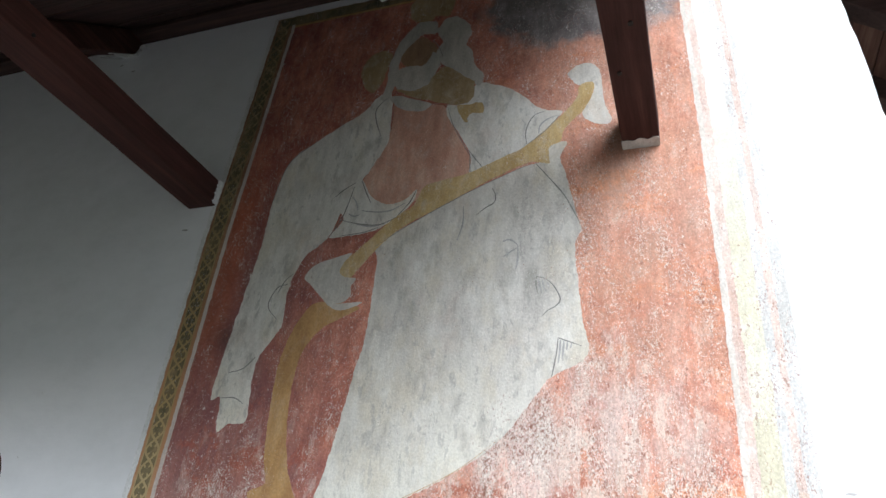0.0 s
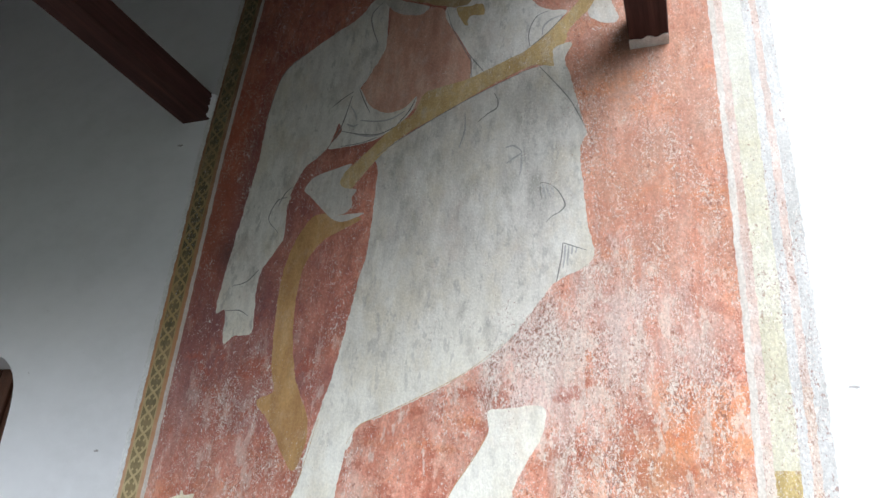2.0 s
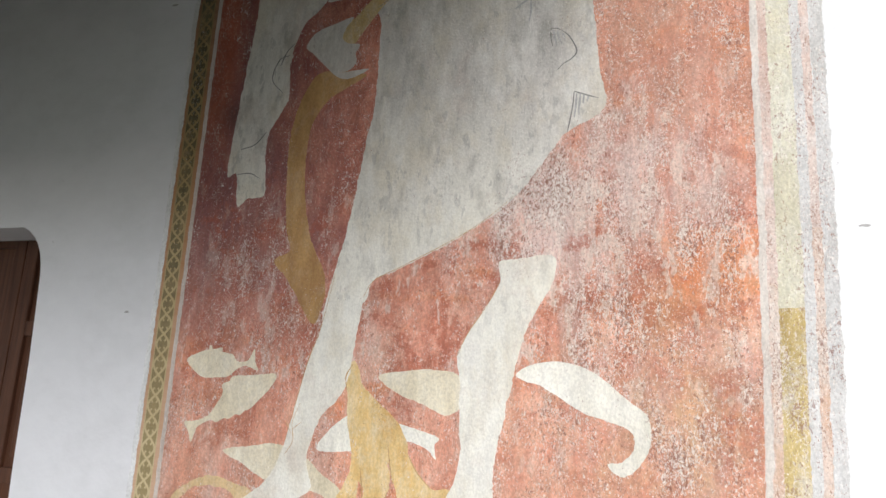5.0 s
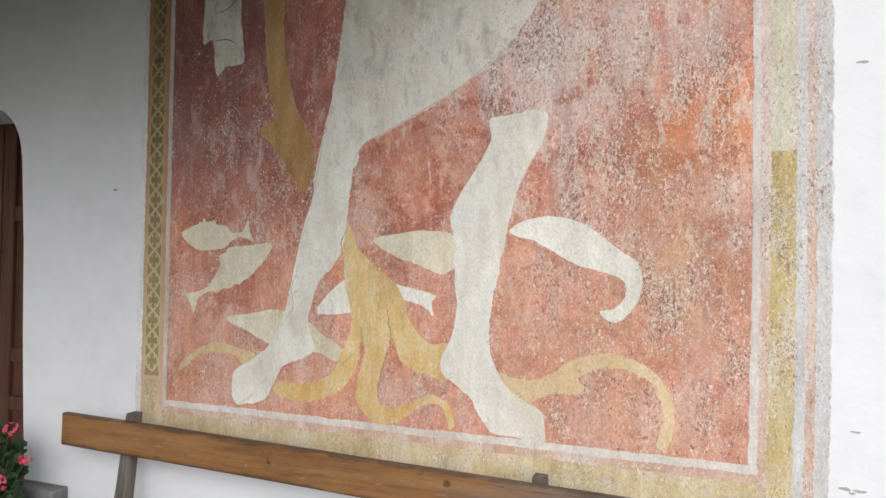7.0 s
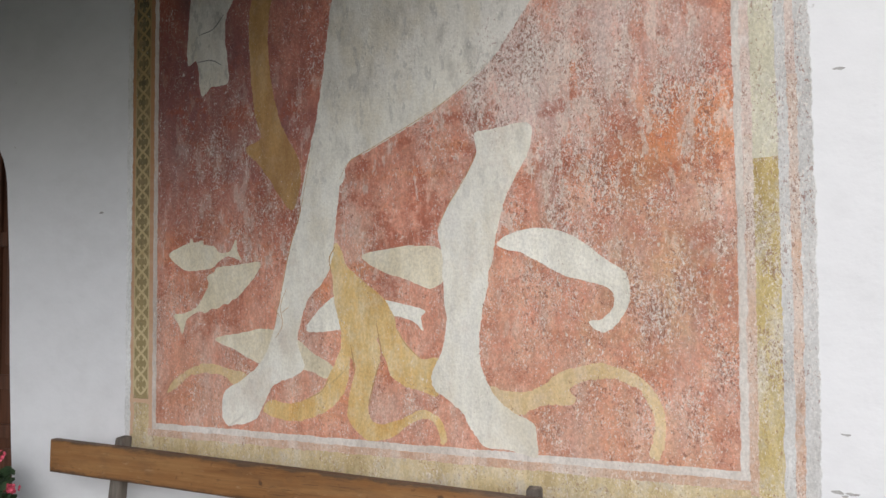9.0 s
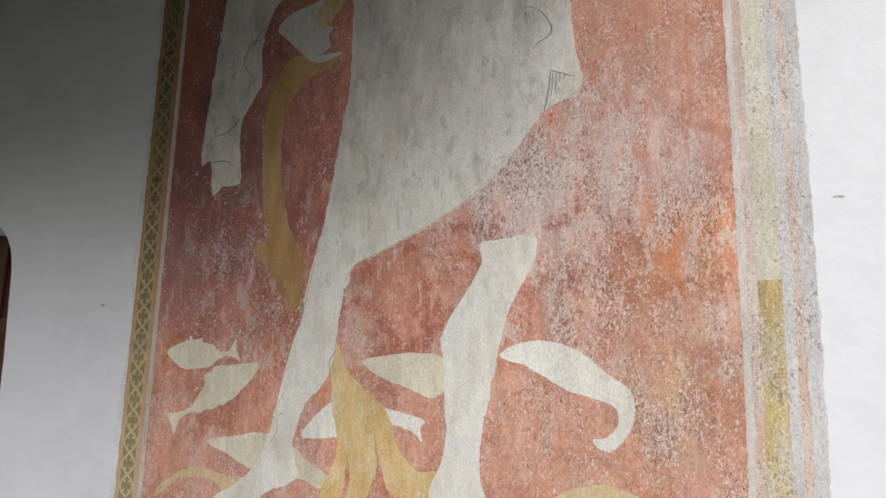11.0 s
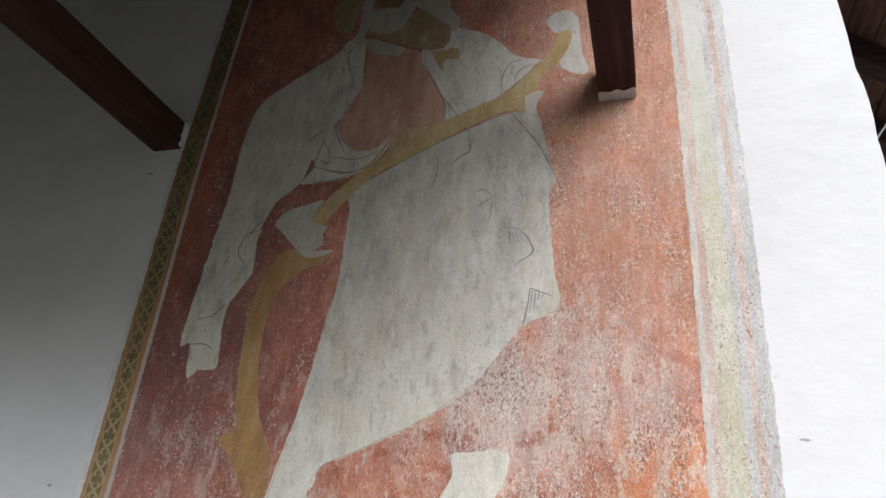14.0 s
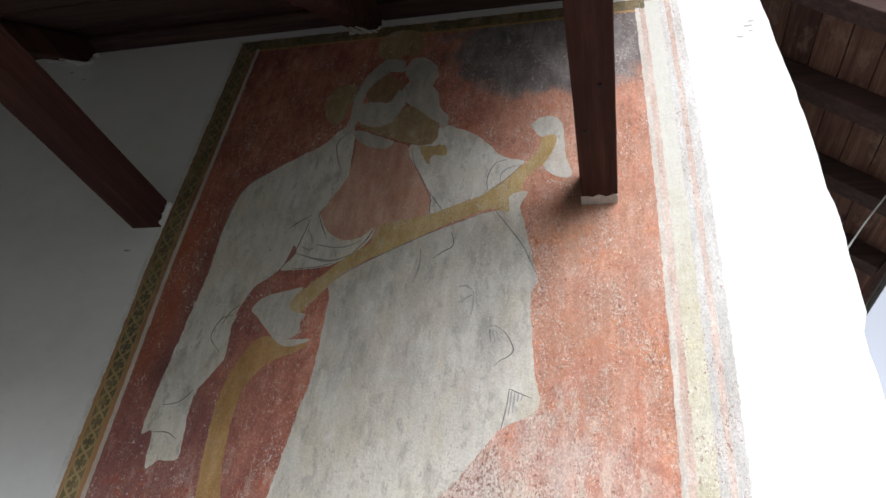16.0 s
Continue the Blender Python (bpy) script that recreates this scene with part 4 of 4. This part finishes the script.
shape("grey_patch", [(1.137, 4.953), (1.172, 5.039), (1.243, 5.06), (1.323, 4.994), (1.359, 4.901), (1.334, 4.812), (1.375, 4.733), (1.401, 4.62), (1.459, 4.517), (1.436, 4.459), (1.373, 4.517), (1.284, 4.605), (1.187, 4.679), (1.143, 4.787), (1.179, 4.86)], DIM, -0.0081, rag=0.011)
# legs and fish of the lower part
shape("pale_limb", [(0.84, 2.15), (0.79, 1.91), (0.74, 1.76), (0.70, 1.59), (0.66, 1.41), (0.60, 1.27), (0.50, 1.18), (0.39, 1.11), (0.38, 1.02), (0.40, 0.965), (0.45, 0.965), (0.56, 1.00), (0.62, 1.10), (0.67, 1.16), (0.76, 1.19), (0.81, 1.24), (0.78, 1.33), (0.79, 1.43), (0.83, 1.53), (0.90, 1.60), (0.95, 1.70), (0.97, 1.87), (0.99, 2.02), (1.03, 2.12), (1.10, 2.20), (0.95, 2.3)], LIME, -0.0082, "cream painted limb")
shape("pale_limb", [(1.605, 2.195), (1.71, 2.21), (1.83, 2.215), (1.82, 2.10), (1.77, 2.01), (1.72, 1.91), (1.68, 1.75), (1.65, 1.60), (1.62, 1.45), (1.61, 1.29), (1.65, 1.18), (1.72, 1.10), (1.82, 1.05), (1.83, 1.01), (1.83, 0.92), (1.74, 0.94), (1.62, 0.95), (1.54, 1.06), (1.47, 1.13), (1.41, 1.17), (1.41, 1.24), (1.45, 1.31), (1.47, 1.43), (1.46, 1.56), (1.46, 1.68), (1.44, 1.81), (1.48, 1.90), (1.56, 2.02), (1.61, 2.11)], LIME, -0.0084, "cream painted limb")
shape("fish", [(0.07, 1.75), (0.13, 1.78), (0.19, 1.8), (0.2, 1.82), (0.22, 1.8), (0.27, 1.81), (0.27, 1.79), (0.33, 1.78), (0.36, 1.75), (0.41, 1.75), (0.43, 1.77), (0.45, 1.81), (0.46, 1.75), (0.48, 1.71), (0.41, 1.73), (0.36, 1.71), (0.32, 1.68), (0.25, 1.67), (0.17, 1.67), (0.1, 1.71)], STRAW, -0.0070, "small straw-coloured painted fish", 0.002, 3)
shape("fish", [(0.58, 1.7), (0.56, 1.64), (0.51, 1.59), (0.46, 1.54), (0.43, 1.53), (0.41, 1.51), (0.38, 1.51), (0.35, 1.49), (0.32, 1.49), (0.28, 1.47), (0.25, 1.48), (0.19, 1.45), (0.17, 1.43), (0.15, 1.37), (0.13, 1.42), (0.1, 1.46), (0.16, 1.47), (0.22, 1.49), (0.25, 1.52), (0.29, 1.58), (0.3, 1.61), (0.29, 1.64), (0.33, 1.66), (0.35, 1.68), (0.46, 1.69)], STRAW, -0.0068, "straw-coloured painted fish", 0.002, 3)
shape("fish", [(0.34, 1.35), (0.48, 1.38), (0.63, 1.40), (0.77, 1.36), (0.85, 1.30), (0.95, 1.24), (0.92, 1.19), (0.83, 1.22), (0.70, 1.22), (0.54, 1.26), (0.43, 1.31)], STRAW, -0.0066, "pale painted fish crossed by a limb", 0.003)
shape("fish", [(1.09, 1.71), (1.21, 1.74), (1.36, 1.75), (1.45, 1.73), (1.50, 1.66), (1.46, 1.60), (1.43, 1.58), (1.39, 1.57), (1.30, 1.61), (1.20, 1.64)], STRAW, -0.0066, "pale painted fish crossed by a limb", 0.003)
shape("fish", [(0.82, 1.40), (0.88, 1.48), (0.96, 1.54), (1.06, 1.55), (1.17, 1.53), (1.32, 1.50), (1.38, 1.48), (1.36, 1.45), (1.37, 1.40), (1.32, 1.44), (1.20, 1.46), (1.05, 1.41), (0.89, 1.39)], LIME2, -0.0064, "pale painted fish behind yellow roots", 0.003)
shape("fish", [(1.69, 1.74), (1.76, 1.79), (1.87, 1.80), (2.00, 1.76), (2.10, 1.68), (2.18, 1.62), (2.19, 1.52), (2.15, 1.44), (2.09, 1.40), (2.04, 1.44), (2.09, 1.45), (2.13, 1.49), (2.13, 1.55), (2.08, 1.58), (1.97, 1.61), (1.89, 1.65), (1.80, 1.70)], LIME2, -0.0070, "large curved cream painted fish", 0.003)
shape("root", [(0.967, 1.771), (0.928, 1.707), (0.948, 1.637), (0.958, 1.539), (0.979, 1.441), (0.991, 1.392), (0.994, 1.319), (1.037, 1.282), (1.084, 1.242), (1.148, 1.247), (1.166, 1.379), (1.248, 1.414), (1.224, 1.485), (1.179, 1.546), (1.102, 1.603), (1.024, 1.671), (0.993, 1.745)], OCHRE, -0.0071, "yellow ochre painted root", rag=0.004)
shape("root", [(0.992, 1.416), (0.991, 1.319), (0.959, 1.255), (0.929, 1.195), (0.893, 1.137), (0.82, 1.098), (0.732, 1.073), (0.635, 1.087), (0.6, 1.035), (0.656, 1.012), (0.738, 1), (0.831, 1.014), (0.923, 1.052), (0.986, 1.11), (1.022, 1.177), (1.03, 1.255), (1.033, 1.338), (1.024, 1.392)], OCHRE, -0.0073, "yellow ochre painted root", rag=0.004)
shape("root", [(1.044, 1.343), (1.059, 1.234), (1.034, 1.148), (1.02, 1.05), (1.053, 0.979), (1.132, 0.939), (1.216, 0.955), (1.285, 1.003), (1.342, 1.036), (1.397, 1.039), (1.43, 1.001), (1.443, 0.946), (1.466, 0.965), (1.453, 1.02), (1.417, 1.063), (1.356, 1.077), (1.279, 1.041), (1.2, 1.014), (1.14, 1.021), (1.118, 1.078), (1.14, 1.175), (1.169, 1.259), (1.167, 1.343), (1.11, 1.379)], OCHRE, -0.0075, "yellow ochre painted root", rag=0.004)
shape("root", [(1.155, 1.463), (1.172, 1.343), (1.201, 1.272), (1.225, 1.213), (1.283, 1.173), (1.358, 1.152), (1.432, 1.144), (1.444, 1.279), (1.355, 1.285), (1.294, 1.343), (1.25, 1.414), (1.219, 1.481)], OCHRE, -0.0077, "yellow ochre painted root", rag=0.004)
shape("root", [(1.632, 1.186), (1.729, 1.166), (1.807, 1.172), (1.863, 1.195), (1.919, 1.24), (1.994, 1.269), (2.068, 1.288), (2.139, 1.276), (2.209, 1.25), (2.257, 1.203), (2.291, 1.149), (2.304, 1.077), (2.297, 0.994), (2.28, 0.944), (2.247, 0.955), (2.26, 1.013), (2.266, 1.076), (2.251, 1.137), (2.221, 1.188), (2.178, 1.214), (2.118, 1.23), (2.056, 1.227), (1.993, 1.209), (1.962, 1.182), (1.983, 1.15), (1.959, 1.124), (1.883, 1.121), (1.817, 1.102), (1.771, 1.078), (1.715, 1.085), (1.659, 1.137)], SNAKE, -0.0064, "faded yellow painted root", rag=0.005)
shape("root", [(0.063, 1.092), (0.11, 1.158), (0.21, 1.217), (0.309, 1.239), (0.42, 1.217), (0.512, 1.193), (0.463, 1.134), (0.386, 1.182), (0.291, 1.194), (0.191, 1.176), (0.129, 1.126)], SNAKE, -0.0064, "faded yellow painted root", rag=0.005)


ASH = painted("soft_grey_line", (0.29, 0.285, 0.27), (0.37, 0.365, 0.345), (0.45, 0.44, 0.415), 0.5, (0.5, 0.5, 0.46), 108.0)


def stroke(points, width=0.008, paint=INK):
    part("drawn_line", brush(points, width, -0.0094), paint, mural)


EARTH = painted("earth_line", (0.40, 0.22, 0.10), (0.49, 0.30, 0.13), (0.56, 0.38, 0.19), 0.9, (0.58, 0.42, 0.22), 98.0)
for line in (
    [(1.157, 1.439), (1.173, 1.355), (1.191, 1.284)],
    [(1.036, 1.338), (1.05, 1.27), (1.056, 1.217)],
    [(0.966, 1.759), (0.937, 1.706), (0.946, 1.65)],
    [(1.169, 1.257), (1.143, 1.175), (1.121, 1.083)],
    [(0.82, 1.096), (0.898, 1.138), (0.934, 1.195)],
    [(1.248, 1.409), (1.294, 1.341), (1.355, 1.285)],
):
    stroke(line, 0.005, EARTH)
for line in (
    [(0.84, 2.15), (0.79, 1.91), (0.74, 1.76), (0.70, 1.59), (0.66, 1.41)],
    [(0.99, 2.05), (1.04, 2.125), (1.18, 2.19), (1.47, 2.335), (1.66, 2.475)],
    [(1.44, 1.81), (1.48, 1.90), (1.56, 2.02), (1.61, 2.12)],
    [(0.665, 1.36), (0.70, 1.42), (0.69, 1.50), (0.72, 1.58)],
    [(0.69, 1.45), (0.655, 1.50)],
    [(0.695, 1.47), (0.735, 1.50)],
):
    stroke(line, 0.003, EARTH)


for line in (
    [(1.795, 3.215), (1.832, 3.204), (1.87, 3.17), (1.898, 3.12), (1.905, 3.087), (1.882, 3.06), (1.85, 3.043), (1.822, 3.014)],
    [(1.795, 3.215), (1.795, 3.169), (1.804, 3.125)],
    [(1.775, 3.858), (1.847, 3.758), (1.922, 3.645), (1.967, 3.547), (1.996, 3.481)],
    [(1.554, 3.738), (1.574, 3.693), (1.57, 3.649), (1.529, 3.624), (1.479, 3.582)],
    [(1.898, 2.911), (1.892, 2.845), (1.879, 2.771), (1.872, 2.735)],
    [(1.9, 2.911), (1.945, 2.892), (1.998, 2.871)],
    [(0.76, 3.854), (0.74, 3.74), (0.713, 3.637), (0.663, 3.54)],
    [(0.799, 3.89), (0.837, 3.806), (0.88, 3.728)],
    [(0.72, 3.637), (0.817, 3.606), (0.923, 3.586), (0.983, 3.595), (1.046, 3.624)],
    [(0.737, 3.539), (0.856, 3.546), (0.945, 3.568)],
    [(1.048, 3.631), (1.106, 3.706), (1.136, 3.779)],
    [(0.647, 3.795), (0.697, 3.838), (0.764, 3.88)],
    [(1.724, 3.991), (1.716, 4.058), (1.729, 4.126), (1.762, 4.178), (1.81, 4.194)],
    [(1.73, 3.99), (1.801, 4.046), (1.862, 4.113), (1.89, 4.15)],
    [(1.409, 4.001), (1.447, 3.943), (1.495, 3.875)],
    [(1.418, 3.982), (1.427, 3.857)],
    [(0.866, 4.193), (0.822, 4.305), (0.81, 4.401), (0.875, 4.483)],
    [(1.114, 4.887), (1.151, 4.834), (1.193, 4.734)],
    [(0.47, 3.27), (0.41, 3.25), (0.38, 3.15), (0.45, 3.07)],
    [(0.42, 3.22), (0.45, 3.29), (0.49, 3.33)],
    [(0.23, 2.66), (0.31, 2.66), (0.37, 2.63)],
    [(0.38, 2.87), (0.32, 2.81), (0.24, 2.79)],
):
    stroke(line, 0.006)
for line in (
    [(1.806, 3.203), (1.811, 3.17), (1.821, 3.13)],
    [(1.822, 3.198), (1.829, 3.164), (1.842, 3.136)],
    [(1.844, 3.184), (1.856, 3.153)],
    [(1.627, 3.419), (1.662, 3.424), (1.701, 3.393)],
    [(1.633, 3.333), (1.666, 3.357), (1.702, 3.378)],
    [(1.701, 3.393), (1.703, 3.306), (1.696, 3.261)],
    [(1.908, 2.901), (1.906, 2.853), (1.899, 2.796)],
    [(1.923, 2.899), (1.92, 2.854), (1.915, 2.814)],
    [(1.938, 2.892), (1.935, 2.854)],
    [(1.955, 2.885), (1.951, 2.86)],
    [(0.831, 3.686), (0.931, 3.666), (1.009, 3.67), (1.08, 3.706)],
    [(0.753, 3.675), (0.789, 3.656), (0.823, 3.662)],
    [(0.758, 3.79), (0.794, 3.734), (0.807, 3.691)],
    [(1.785, 4.05), (1.791, 4.099), (1.825, 4.135), (1.884, 4.154)],
    [(0.811, 3.603), (0.902, 3.58), (0.979, 3.588)],
    [(1.392, 3.447), (1.414, 3.544), (1.409, 3.644)],
):
    stroke(line, 0.009, ASH)
for line in ([(0.95, 3.455), (1.11, 3.56), (1.35, 3.69), (1.52, 3.77), (1.73, 3.855)], [(1.43, 3.94), (1.31, 4.18), (1.26, 4.33)], [(0.24, 3.81), (0.29, 4.08), (0.45, 4.22)]):
    stroke(line, 0.004)

# chips and scratches in the limewash
for cx, cz, r in ((2.842, 0.879, 0.012), (2.862, 0.868, 0.008), (2.873, 1.071, 0.010), (2.806, 0.71, 0.009), (2.885, 0.876, 0.013), (3.11, 5.063, 0.018), (3.13, 5.10, 0.012), (3.12, 5.02, 0.010), (3.057, 4.979, 0.012), (2.90, 2.302, 0.012), (-0.335, 3.686, 0.014), (-1.46, 5.268, 0.012), (-1.318, 5.178, 0.014), (-0.354, 1.969, 0.010)):
    ring = [Vector((cx + r * 1.5 * math.cos(a), cz + r * 0.45 * math.sin(a))) for a in (2 * math.pi * k / 10 for k in range(10))]
    part("plaster_chip", slab(ragged(ring, r * 0.35, 60.0), -0.003), PIT, wall)

# ---- door at the western side ----
door = tagged(new("door_1"), "dark brown panelled wooden double door, closed", "door", kind="structure")
part("frame", hewn(-2.4, -2.28, 0.28, 0.36, -0.02, 2.6, 2, 0.002, 0.006), DOOR_WOOD, door)
part("frame", hewn(-0.92, -0.80, 0.28, 0.36, -0.02, 2.6, 2, 0.002, 0.006), DOOR_WOOD, door)
for lx0, lx1 in ((-2.28, -1.585), (-1.575, -0.92)):
    leaf = part("leaf", box(lx0, lx1, 0.335, 0.365, 0.0, 2.55, 0.003), DOOR_WOOD, door)
    for a, b in ((lx0, lx0 + 0.10), (lx1 - 0.10, lx1)):
        part("stile", box(a, b, 0.31, 0.336, 0.0, 2.55, 0.006), DOOR_WOOD, leaf)
    for z0, z1 in ((0.0, 0.2), (0.72, 0.80), (1.005, 1.09), (1.85, 1.94), (2.4, 2.55)):
        part("rail", box(lx0 + 0.10, lx1 - 0.10, 0.312, 0.336, z0, z1, 0.006), DOOR_WOOD, leaf)
    for z0, z1 in ((0.26, 0.66), (1.15, 1.79)):
        part("panel", box(lx0 + 0.15, lx1 - 0.15, 0.32, 0.336, z0, z1, 0.008), DOOR_WOOD, leaf)
bm = bmesh.new()
for a in range(4):
    c, s2 = math.cos(a * math.pi / 2), math.sin(a * math.pi / 2)
    bmesh.ops.create_cone(bm, cap_ends=True, segments=14, radius1=0.035, radius2=0.03, depth=0.012, matrix=Matrix.Translation((-1.645 + 0.022 * c, 0.304, 1.065 + 0.04 * s2)) @ Matrix.Rotation(math.pi / 2, 4, "X"))
part("lock_plate", bm, IRON, door, "black iron lock plate")
part("lintel_board", box(-2.4, -0.8, 0.27, 0.4, 2.55, 2.7, 0.006), DOOR_WOOD, door)
tagged(part("doorstep", box(-2.4, -0.8, -0.25, 0.3, -0.02, 0.14, 0.015), STONE), "grey stone doorstep", "step", kind="structure")

# ---- bench in front of the fresco ----
tilt = Matrix.Translation((-0.44, 0, 0.0)) @ Matrix.Rotation(radians(1.62), 4, "Y") @ Matrix.Translation((0.44, 0, 0.0))
bench = tagged(new("bench"), "wooden bench with a brown backrest plank and grey seat", "bench")
back = hewn(-0.445, 2.195, -0.215, -0.178, 0.745, 0.895, 0, 0.003, 0.007)
part("backrest", back, PLANK, bench, "brown varnished plank, worn grey at one end").data.transform(tilt)


def post(x, w, top):
    bm = hewn(x - w / 2, x + w / 2, -0.176, -0.115, 0.40, top, 2, 0.004, 0.01, 0.05)
    for v in bm.verts:
        f = 0.92 - v.co.z
        v.co.x = x + (v.co.x - x) * (1 + 1.0 * f) + f * 0.015
        v.co.y -= f * 0.12
    part("post", bm, GREY_WOOD, bench, "grey weathered post").data.transform(tilt)


post(-0.075, 0.046, 0.925)
post(1.825, 0.05, 0.915)
for k in range(3):
    part("seat_plank", hewn(-0.70, 2.28, -0.56 + 0.165 * k, -0.402 + 0.165 * k, 0.375, 0.42, 0, 0.003, 0.006), SEAT_WOOD, bench).data.transform(tilt)
for x in (0.0, 1.83):
    part("trestle", hewn(x - 0.04, x + 0.04, -0.5, -0.1, -0.06, 0.372, 2, 0.003, 0.008), GREY_WOOD, bench).data.transform(tilt)

tagged(part("stone_block", hewn(-0.97, -0.61, -0.10, -0.003, -0.02, 0.465, 0, 0.004, 0.01), STONE), "grey stone block at the foot of the wall", "stone block")

# ---- geranium ----
gx, gy = -0.74, -0.36
plant = tagged(new("potted_geranium"), "red flowering geranium in a dark pot", "plant")
plant.location = (gx, gy, 0.0)
bm = bmesh.new()
prof = ((0.0, 0.0), (0.13, 0.0), (0.19, 0.38), (0.205, 0.38), (0.205, 0.42), (0.185, 0.42), (0.18, 0.39), (0.0, 0.39))
rings = [[bm.verts.new((r * math.cos(2 * math.pi * k / 24), r * math.sin(2 * math.pi * k / 24), z)) for k in range(24)] for r, z in prof[1:-1]]
for a, b in zip(rings, rings[1:]):
    for k in range(24):
        bm.faces.new((a[k], a[(k + 1) % 24], b[(k + 1) % 24], b[k]))
bm.faces.new(rings[0][::-1])
part("pot", bm, POT, plant, "dark plastic pot")
bm = bmesh.new()
bmesh.ops.create_cone(bm, cap_ends=True, segments=24, radius1=0.182, radius2=0.182, depth=0.02, matrix=Matrix.Translation((0, 0, 0.395)))
part("soil", bm, SOIL, plant)
rng = random.Random(4)


def leaf_into(bm, at, size, turn):
    n = 14
    ring = []
    mid = bm.verts.new(turn @ Vector((0, 0, -0.12 * size)) + at)
    for k in range(n):
        a = 2 * math.pi * k / n
        r = size * (0.9 + 0.12 * math.cos(5 * a)) * (0.45 if k == 0 else 1)
        ring.append(bm.verts.new(turn @ Vector((r * math.cos(a), r * math.sin(a), 0.1 * size * math.cos(3 * a))) + at))
    for k in range(n):
        bm.faces.new((mid, ring[k], ring[(k + 1) % n]))


foliage = bmesh.new()
stems = bmesh.new()
for k in range(330):
    a, r = rng.uniform(0, 2 * math.pi), 0.2 * math.sqrt(rng.random())
    at = Vector((r * math.cos(a) - 0.05, r * math.sin(a), 0.40 + 0.46 * rng.random() * (1.2 - r * 2.6)))
    turn = Euler((rng.uniform(-0.8, 0.8), rng.uniform(-0.8, 0.8), rng.uniform(0, 6.3))).to_matrix()
    leaf_into(foliage, at, rng.uniform(0.022, 0.042), turn)
for k in range(14):
    a = rng.uniform(0, 6.3)
    t = tube([(0.04 * math.cos(a), 0.04 * math.sin(a), 0.39), (0.09 * math.cos(a), 0.09 * math.sin(a), 0.52), (0.14 * math.cos(a), 0.14 * math.sin(a), 0.68)], 0.004, 6)
    me = bpy.data.meshes.new("stem_piece")
    t.to_mesh(me)
    t.free()
    stems.from_mesh(me)
    bpy.data.meshes.remove(me)
part("stems", stems, LEAF, plant)
fo = part("leaves", foliage, LEAF, plant, "dark green lobed leaves")
for hx, hy, hz, rad in ((0.25, 0.02, 0.70, 0.022), (0.19, -0.06, 0.605, 0.034), (0.11, -0.10, 0.60, 0.028), (0.17, 0.0, 0.835, 0.028), (-0.1, -0.18, 0.66, 0.035), (-0.05, 0.0, 0.88, 0.03)):
    bm = bmesh.new()
    for k in range(18):
        d = Vector((rng.gauss(0, 1), rng.gauss(0, 1), rng.gauss(0, 1))).normalized() * rad * rng.uniform(0.5, 1.0)
        turn = d.to_track_quat("Z", "Y").to_matrix() @ Euler((rng.uniform(-0.5, 0.5), rng.uniform(-0.5, 0.5), rng.uniform(0, 6))).to_matrix()
        for p in range(5):
            q = turn @ Euler((0.5, 0, p * 1.257)).to_matrix()
            base_at = d + Vector((hx, hy, hz))
            vs = [bm.verts.new(base_at + q @ Vector(c)) for c in ((0, 0, 0), (0.005, 0.006, 0.001), (0.003, 0.012, 0.002), (-0.003, 0.012, 0.002), (-0.005, 0.006, 0.001))]
            bm.faces.new(vs)
    part("flower_head", bm, PETAL, plant, "red flower cluster")
    part("flower_stalk", tube([(hx * 0.3, hy * 0.3, 0.42), (hx * 0.7, hy * 0.7, (0.42 + hz) / 2), (hx, hy, hz)], 0.003, 6), LEAF, plant)

# ---- cable under the eaves ----
pts = [(3.40 + 0.74 * t, 1.2, 3.75 + 1.08 * t + 0.06 * math.sin(math.pi * t)) for t in (k / 14 for k in range(15))]
tagged(part("cable", tube(pts, 0.006, 8), CABLE), "thin white cable hanging under the eaves", "cable")
